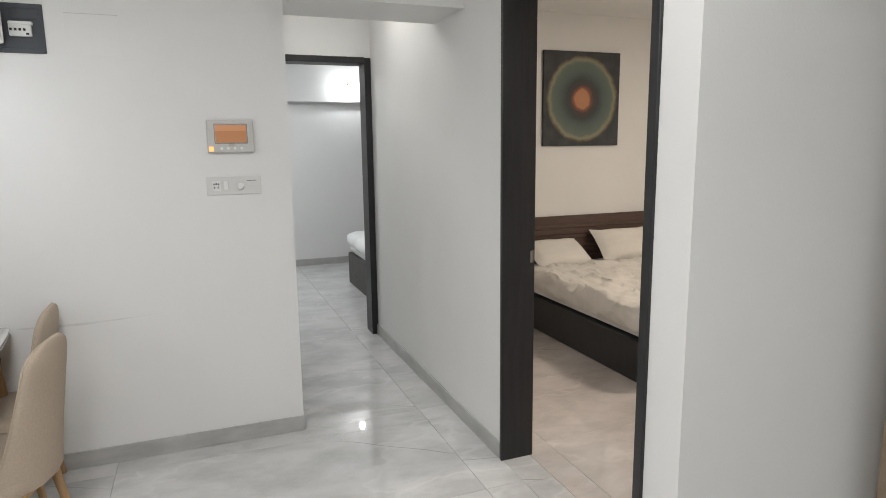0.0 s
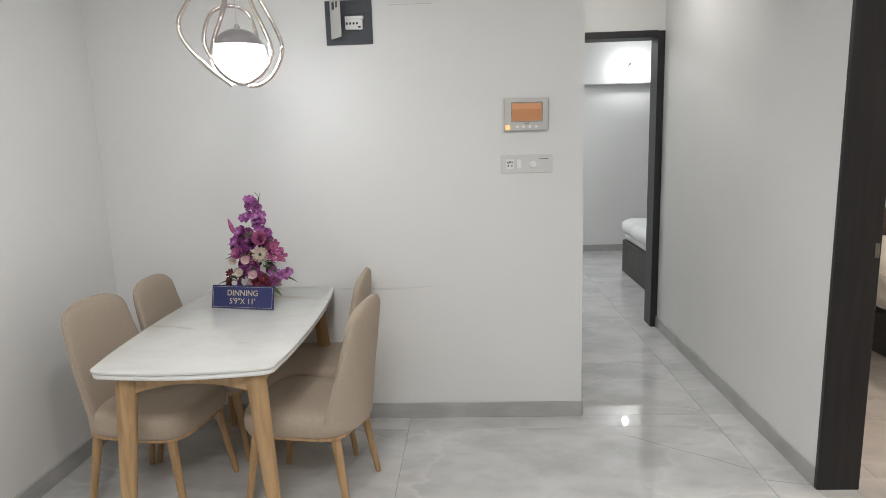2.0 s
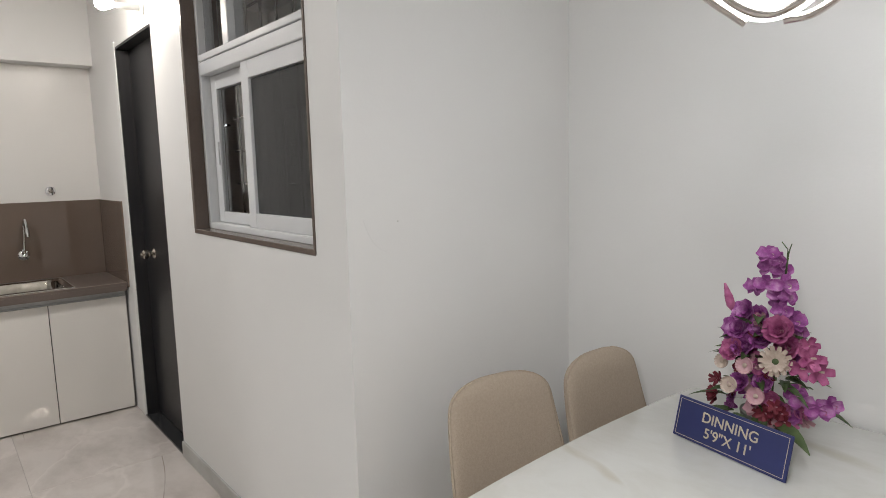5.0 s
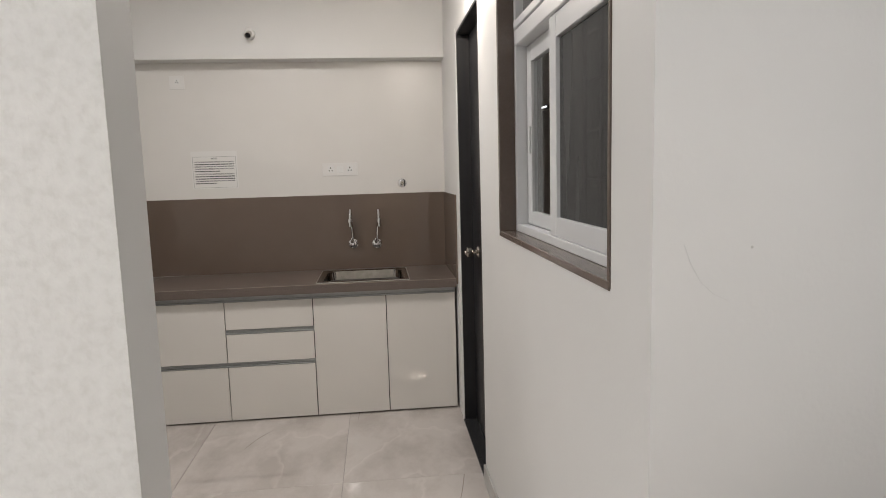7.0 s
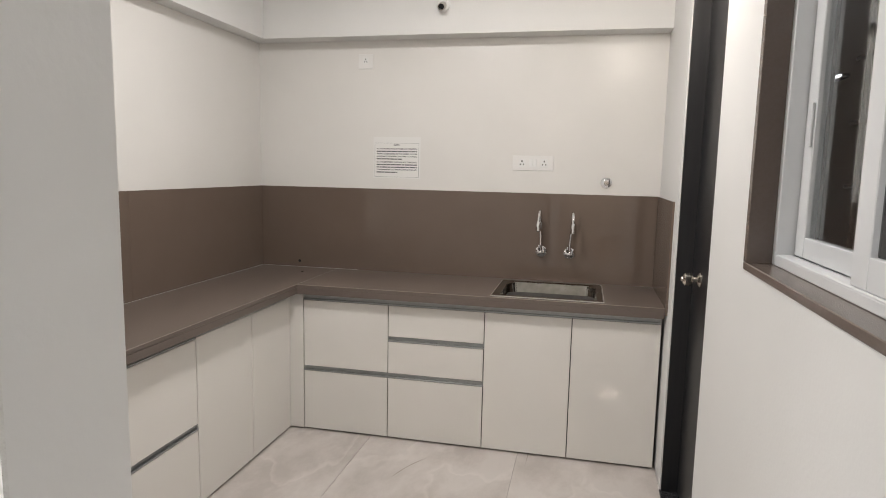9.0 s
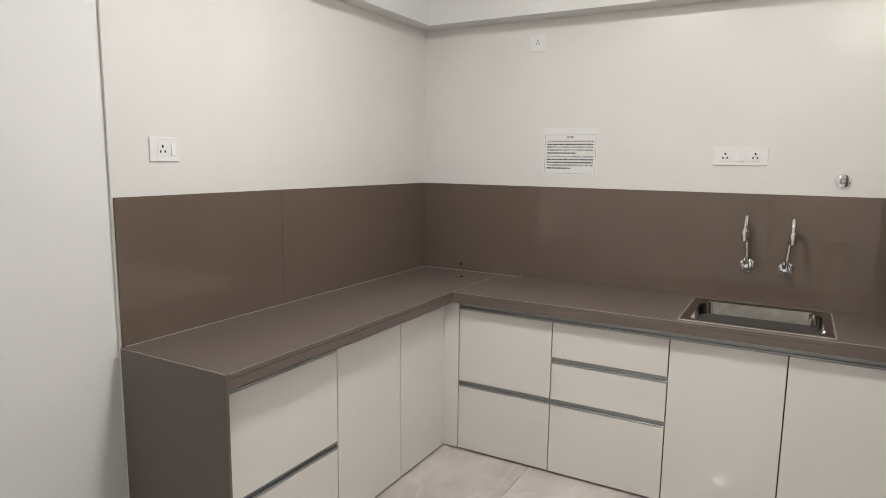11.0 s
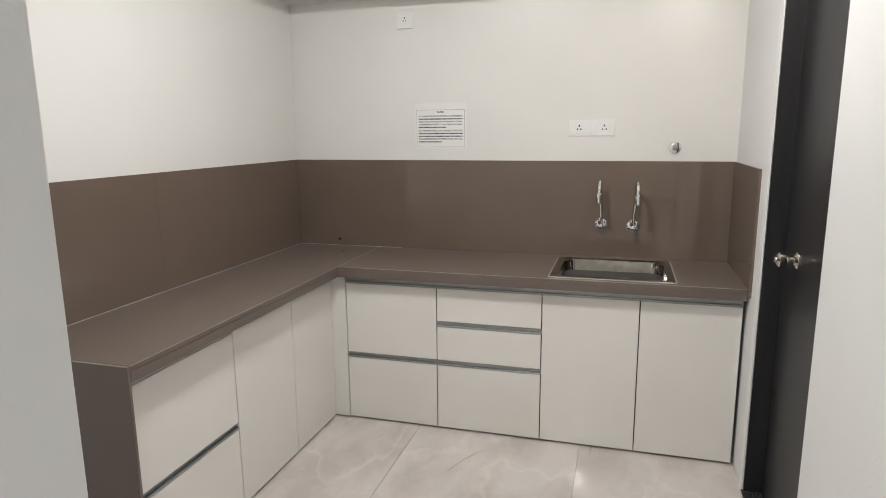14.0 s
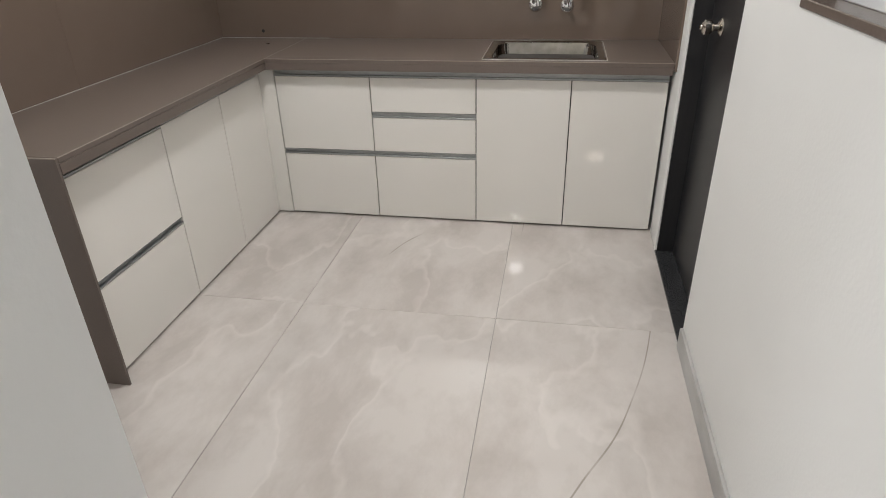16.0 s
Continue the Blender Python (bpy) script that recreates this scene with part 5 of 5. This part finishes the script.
phone = thing("video_doorphone", (5.452, DW, 1.608), "pale silver video door phone with amber light on wall", "door phone")
part("body", box((-0.111, -0.024, -0.080), (0.111, 0.0, 0.080), 0.007, 3), GREYPLASTIC, phone)
part("bezel", box((-0.076, -0.0255, -0.036), (0.080, -0.0235, 0.060), 0.002, 1), SATIN, phone, "brushed metal screen bezel")
# emissive amber screen face with a paler band across its upper part
screen = part("screen", box((-0.071, -0.0265, -0.031), (0.075, -0.0254, 0.055)), SCREEN, phone, "amber screen face")
part("upper_band", box((-0.069, -0.0269, 0.026), (0.073, -0.0266, 0.053)), SCREENDIM, screen, "paler amber band across the upper screen")
part("brand_bar", box((-0.012, -0.0252, -0.046), (0.014, -0.0240, -0.041)), SATIN, phone)
part("indicator", box((-0.104, -0.0262, -0.074), (-0.082, -0.0238, -0.050), 0.002, 1), AMBER, phone, "amber call button light")
for k in range(4):
    smooth(part("button", moved(turned([(0.007, 0.0), (0.007, 0.002), (0.004, 0.0035)], 12), pose(-0.045 + 0.031 * k, -0.0238, -0.060, 90, 0, 0)), PLASTIC, phone, "small pale round button"))

sw = wall_plate("switch_plate", (5.455, DW, 1.364), 0, 0.262, 0.092, "pale wall plate with socket, switch and fan regulator", "switch", PLATEGREY)
socket_pins(sw, -0.085, 0.0)
for dx, dz in ((-0.096, 0.008), (-0.074, 0.008)):
    part("pin_hole", box((dx - 0.003, -0.0085, dz - 0.004), (dx + 0.003, -0.0076, dz + 0.004)), CAVITY, sw, "dark socket hole")
rocker(sw, -0.040, 0.0)
smooth(part("regulator_knob", moved(turned([(0.017, 0.0), (0.017, 0.008), (0.014, 0.011)], 20), pose(0.030, -0.0055, -0.004, 90, 0, 0)), PLASTIC, sw, "round fan regulator knob"))
part("module_gap", box((0.062, -0.0062, 0.022), (0.108, -0.0054, 0.0245)), DARKPLASTIC, sw, "thin dark module gap")

# ---- doors of the bedrooms ----
d2 = tagged(new("door_2"), "open bedroom doorway with a wide black laminate frame", "door", kind="structure")
fr = box((XR - 0.012, BD1 - 0.022, 0.0), (XR + T + 0.012, BD1 + 0.0, BDZ), 0.002, 1)
part("door_jamb", fr, BLACKWOOD, d2)
part("door_jamb", box((XR - 0.012, BD0, 0.0), (XR + T + 0.012, BD0 + 0.040, BDZ), 0.002, 1), BLACKWOOD, d2)
part("door_head", box((XR - 0.012, BD0 + 0.04, BDZ - 0.04), (XR + T + 0.012, BD1 - 0.022, BDZ), 0.002, 1), BLACKWOOD, d2)
part("strike_plate", box((XR + T - 0.012, BD1 - 0.024, 0.99), (XR + T + 0.006, BD1 - 0.0215, 1.05), 0.001, 1), STEEL, d2, "metal lock strike plate")
d3 = tagged(new("door_3"), "open far bedroom doorway with a black frame", "door", kind="structure")
part("door_jamb", box((FDX1 - 0.045, FD - 0.012, 0.0), (FDX1 + 0.006, FD + 0.162, FDZ), 0.002, 1), BLACKWOOD, d3)
part("door_jamb", box((FDX0 - 0.005, FD - 0.012, 0.0), (FDX0 + 0.045, FD + 0.162, FDZ), 0.002, 1), BLACKWOOD, d3)
part("door_head", box((FDX0 + 0.045, FD - 0.012, FDZ - 0.045), (FDX1 - 0.045, FD + 0.162, FDZ + 0.004), 0.002, 1), BLACKWOOD, d3)


def soft_block(lo, hi, r, seed, rough=0.012, cell=0.07, droop=0.0):
    """A rounded, creased block of bedding."""
    lo, hi = Vector(lo), Vector(hi)
    own = bmesh.new()
    n = [max(2, int((hi[k] - lo[k]) / cell)) for k in range(3)]
    seen = {}

    def vert(p):
        key = tuple(round(c, 5) for c in p)
        if key not in seen:
            seen[key] = own.verts.new(p)
        return seen[key]
    for ax in range(3):
        a, b = (ax + 1) % 3, (ax + 2) % 3
        for side in (0, 1):
            for i in range(n[a]):
                for j in range(n[b]):
                    q = []
                    for di, dj in ((0, 0), (1, 0), (1, 1), (0, 1)):
                        p = [0, 0, 0]
                        p[ax] = (lo, hi)[side][ax]
                        p[a] = lo[a] + (hi[a] - lo[a]) * (i + di) / n[a]
                        p[b] = lo[b] + (hi[b] - lo[b]) * (j + dj) / n[b]
                        q.append(vert(tuple(p)))
                    own.faces.new(q if side else q[::-1])
    for v in own.verts:
        p = v.co.copy()
        core = Vector([min(max(p[k], lo[k] + r), hi[k] - r) for k in range(3)])
        d = p - core
        if d.length > 1e-6:
            p = core + d.normalized() * min(d.length, r)
        w = noise.noise_vector(p * 5 + Vector((seed, 0, 0))) * rough * 0.7 + noise.noise_vector(Vector((p.x * 22, p.y * 9, p.z * 15 + seed))) * rough * 0.6
        if rough > 0.02:
            fold = noise.noise(Vector((p.x * 26 + p.y * 9, p.y * 7 - p.x * 3, p.z * 10 + seed)))
            w.z += rough * 0.55 * (0.5 - abs(fold)) + rough * 0.25 * noise.noise(Vector((p.x * 48, p.y * 30, p.z * 20)))
        if p.z > lo.z + 0.02:
            p += w
        v.co = p
    bmesh.ops.recalc_face_normals(own, faces=own.faces)
    return own


def pillow(name, at, rx, rz, mat, label, group):
    bm = bmesh.new()
    nx, ny = 14, 10
    for side in (1, -1):
        grid = []
        for i in range(nx + 1):
            row = []
            for j in range(ny + 1):
                u, v = 2 * i / nx - 1, 2 * j / ny - 1
                h = 0.075 * (max(0, 1 - abs(u) ** 3.0) * max(0, 1 - abs(v) ** 3.0)) ** 0.55
                x, y = 0.30 * u * (1 - 0.06 * (1 - abs(v) ** 2) * abs(u) ** 3), 0.205 * v * (1 - 0.10 * (1 - abs(u) ** 2) * abs(v) ** 3)
                q = noise.noise(Vector((x * 7, y * 7, side + at[0]))) * 0.012
                row.append(bm.verts.new((x, y, side * h + q * (h > 0.01))))
            grid.append(row)
        for i in range(nx):
            for j in range(ny):
                f = (grid[i][j], grid[i + 1][j], grid[i + 1][j + 1], grid[i][j + 1])
                bm.faces.new(f if side > 0 else f[::-1])
    bmesh.ops.remove_doubles(bm, verts=bm.verts, dist=0.0005)
    ob = tagged(smooth(make(name, bm, mat), 70), label, "pillow", group)
    ob.matrix_world = pose(*at, rx, 0, rz)
    return ob


# ---- bedroom ----
BX0, BX1, BY0 = 7.86, 9.52, 0.68
bed = thing("double_bed", ((BX0 + BX1) / 2, 1.7, 0), "black double bed with brown ribbed headboard against wall", "bed")
inv = bed.matrix_world.inverted()
obs = [part("bed_frame", box((BX0, BY0, 0.0), (BX1, BN - 0.075, 0.285), 0.012, 2), BLACKWOOD, bed, "black bed box frame")]
obs.append(part("mattress", soft_block((BX0 + 0.02, BY0 + 0.02, 0.286), (BX1 - 0.02, BN - 0.08, 0.46), 0.05, 3, 0.004, 0.12), WHITEFABRIC, bed))
hb = part("headboard", box((BX0 - 0.16, BN - 0.040, 0.0), (BX1 + 0.16, BN - 0.012, 0.875), 0.004, 1), HEADBOARD, bed, "dark brown headboard")
obs.append(hb)
strips = []
z = 0.44
hgt = (0.052, 0.030, 0.058, 0.034, 0.050, 0.036, 0.060, 0.034)
for k, dz in enumerate(hgt):
    strips.append(part("slat", box((BX0 - 0.155, BN - 0.056 - 0.006 * (k % 2), z), (BX1 + 0.155, BN - 0.0405, z + dz - 0.004), 0.005, 2), HEADBOARD, hb))
    z += dz
for ob in obs + strips:
    ob.data.transform(inv)
duvet = tagged(smooth(make("duvet", soft_block((BX0 - 0.035, BY0 - 0.03, 0.33), (BX1 + 0.035, BN - 0.50, 0.515), 0.075, 8, 0.040, 0.022), CREAMFABRIC), 70), "rumpled cream duvet spread over the bed", "duvet")
pillow("pillow", (BX0 + 0.42, BN - 0.30, 0.565), 30, 4, CREAMFABRIC, "cream pillow leaning on the brown headboard", "pillows on the bed")
pillow("pillow", (BX0 + 1.16, BN - 0.27, 0.600), 42, -4, CREAMFABRIC, "cream pillow leaning on the brown headboard", "pillows on the bed")

art = thing("canvas_painting", (8.670, BN, 1.957), "square dark canvas painted with a green-and-copper ring", "painting")
part("canvas", box((-0.412, -0.030, -0.428), (0.412, 0.0, 0.428), 0.004, 1), CANVAS, art)


def disc(name, r0, r1, y, mat, label):
    bm = bmesh.new()
    n = 64
    inner, outer = [], []
    for k in range(n):
        a = 2 * math.pi * k / n
        wob = 1 + 0.012 * math.sin(3 * a + r1 * 20) + 0.008 * math.sin(7 * a)
        outer.append(bm.verts.new((r1 * wob * math.cos(a), y, r1 * wob * math.sin(a) * 1.03)))
        inner.append(bm.verts.new((r0 * wob * math.cos(a), y, r0 * wob * math.sin(a) * 1.03)))
    for k in range(n):
        bm.faces.new((inner[k], inner[(k + 1) % n], outer[(k + 1) % n], outer[k]))
    bmesh.ops.recalc_face_normals(bm, faces=bm.faces)
    return part(name, bm, mat, art, label)


disc("painted_ring", 0.095, 0.388, -0.0304, RINGPAINT, "green ring with an olive gold rim fading to dark")
disc("painted_disc", 0.001, 0.096, -0.0308, RINGPAINT, "copper orange painted disc")

# ---- far bedroom ----
FX, FY1 = 6.83, 4.655
fb = thing("far_bed", (7.8, 3.7, 0), "dark grey bed with white mattress in the far bedroom", "bed")
inv = fb.matrix_world.inverted()
for ob in (part("bed_frame", box((FX, 2.92, 0.0), (9.0, FY1, 0.355), 0.012, 2), CARCASS, fb, "dark grey bed box frame"),
           smooth(part("mattress", soft_block((FX + 0.005, 2.93, 0.356), (8.98, FY1 - 0.005, 0.485), 0.05, 21, 0.006, 0.10), WHITEFABRIC, fb), 70)):
    ob.data.transform(inv)
tagged(smooth(make("white_duvet", soft_block((FX - 0.02, 2.90, 0.41), (8.7, FY1 + 0.02, 0.585), 0.085, 31, 0.024, 0.05), WHITEFABRIC), 70), "thick white duvet on the far bed", "duvet")
fl = thing("wall_lamp", (7.16, 5.80, 2.30), "lit wall lamp with a small metal bracket on beam", "lamp")
smooth(part("rose", moved(turned([(0.035, 0.0), (0.035, 0.010), (0.016, 0.020), (0.010, 0.06)]), pose(0, 0, 0.02, 90, 0, 0)), SATIN, fl))
smooth(part("arm", tube([(0, -0.05, 0.02), (0, -0.08, 0.045), (0, -0.11, 0.045), (0, -0.13, 0.02)], 0.006, 8), SATIN, fl))
smooth(part("bulb", moved(turned([(0.010, 0.0), (0.026, -0.02), (0.036, -0.05), (0.030, -0.078), (0.010, -0.09)]), pose(0, -0.13, 0.02)), COOLBULB, fl, "glowing white bulb"))
fs = wall_plate("far_socket", (7.44, 5.90, 0.748), 0, 0.15, 0.085, "white socket plate on the far bedroom wall", "socket")
socket_pins(fs, 0.02, 0.0)

# ---- ceiling lights out of sight (kitchen, corridor, far room ones added as fill), beige hanging ----
for name, x, y, half in (("ceiling_panel_light", 5.0, -2.6, 0.31), ("ceiling_panel_light", 1.58, -1.18, 0.15), ("ceiling_panel_light", 6.1, 1.75, 0.26), ("ceiling_panel_light", 9.2, 0.25, 0.16), ("ceiling_panel_light", 5.6, 4.3, 0.16)):
    cl = thing(name, (x, y, CEIL), "unseen white square ceiling panel light", "lamp", "ceiling panel lights")
    bm = ring(-half - 0.02, half + 0.02, -half - 0.02, half + 0.02, -0.02, 0.0, 0.02)
    part("frame", moved(bm, pose(0, 0, -0.02, -90, 0, 0)), PLASTIC, cl)
    part("diffuser", box((-half, -half, -0.016), (half, half, -0.012)), PANELGLOW, cl, "glowing diffuser")
for x, y in ((4.80, -0.94), (6.42, -1.04)):
    dl = thing("downlight", (x, y, CEIL), "small round recessed ceiling downlight with white rim", "lamp", "living room downlights")
    smooth(part("rim", moved(turned([(0.158, 0.0), (0.160, -0.006), (0.152, -0.012), (0.144, -0.010)], 28, False), Matrix.Translation((0, 0, 0))), PLASTIC, dl))
    smooth(part("lens", turned([(0.144, -0.006), (0.144, -0.009)], 28), PANELGLOW, dl, "glowing round lens"))


# pleated hanging stands in for an unidentified beige object beside the living room wall
bm, n = bmesh.new(), 90
rows = []
for z in (0.03, 0.6, 1.4, CEIL - 0.02):
    rows.append([bm.verts.new((7.41 + 0.70 * k / n, -1.010 - 0.028 * math.sin(2 * math.pi * 7 * k / n) - 0.008 * math.sin(17 * k / n + z), z)) for k in range(n + 1)])
for a, b in zip(rows, rows[1:]):
    for k in range(n):
        bm.faces.new((a[k], a[k + 1], b[k + 1], b[k]))
bmesh.ops.solidify(bm, geom=bm.faces[:], thickness=0.003)
tagged(smooth(make("living_curtain", bm, BEIGECLOTH), 80), "long pleated beige hanging standing in for a beige object", "curtain")

# ---- floor tiles, laid last ----


SX, SY = 1.6, 0.8


def tile_mesh(w, d, mat):
    bm = box((-w / 2, -d / 2, -0.010), (w / 2, d / 2, 0.0), 0.0012, 1)
    mesh = bpy.data.meshes.new("tile")
    bm.to_mesh(mesh)
    bm.free()
    mesh.materials.append(mat)
    return mesh


TILES = {m.name: tile_mesh(SX - 0.0014, SY - 0.0014, m) for m in (FLOOR, KFLOOR)}


def lay(x0, x1, y0, y1, gx, gy, mat=FLOOR):
    """Whole tiles on a grid through (gx, gy), cut at the edges of the stretch."""
    i = math.floor((x0 - gx) / SX + 1e-6)
    while gx + i * SX < x1 - 1e-6:
        j = math.floor((y0 - gy) / SY + 1e-6)
        while gy + j * SY < y1 - 1e-6:
            a, b = max(gx + i * SX, x0) + 0.0007, min(gx + i * SX + SX, x1) - 0.0007
            c, d = max(gy + j * SY, y0) + 0.0007, min(gy + j * SY + SY, y1) - 0.0007
            if b - a > 0.02 and d - c > 0.02:
                whole = abs(b - a - SX + 0.0014) < 1e-4 and abs(d - c - SY + 0.0014) < 1e-4
                ob = new("floor_tile", TILES[mat.name] if whole else tile_mesh(b - a, d - c, mat))
                ob.parent = floor
                ob.location = ((a + b) / 2, (c + d) / 2, 0.0)
            j += 1
        i += 1


lay(0.0, XA, LW, 0.0, 1.39, -0.68, KFLOOR)
lay(XA, 8.2, -6.2, -0.935, 4.815, 0.05)
lay(XA, XR, -0.935, DW, 4.815, 0.05)
lay(XR + T, 10.6, -0.8, BN, 6.9, -0.45, KFLOOR)
lay(XC, XR, DW, FD, 4.81, 0.98)
lay(FDX0, FDX1, FD, FD + 0.15, 5.0, 2.58)
lay(XR, XR + T, BD0, BD1, 6.0, -0.775)
lay(3.8, 10.0, FD + 0.15, 5.9, 4.81, 2.73)
lay(0.0, XA - 0.12, 0.0, 1.3, 1.39, 0.12)
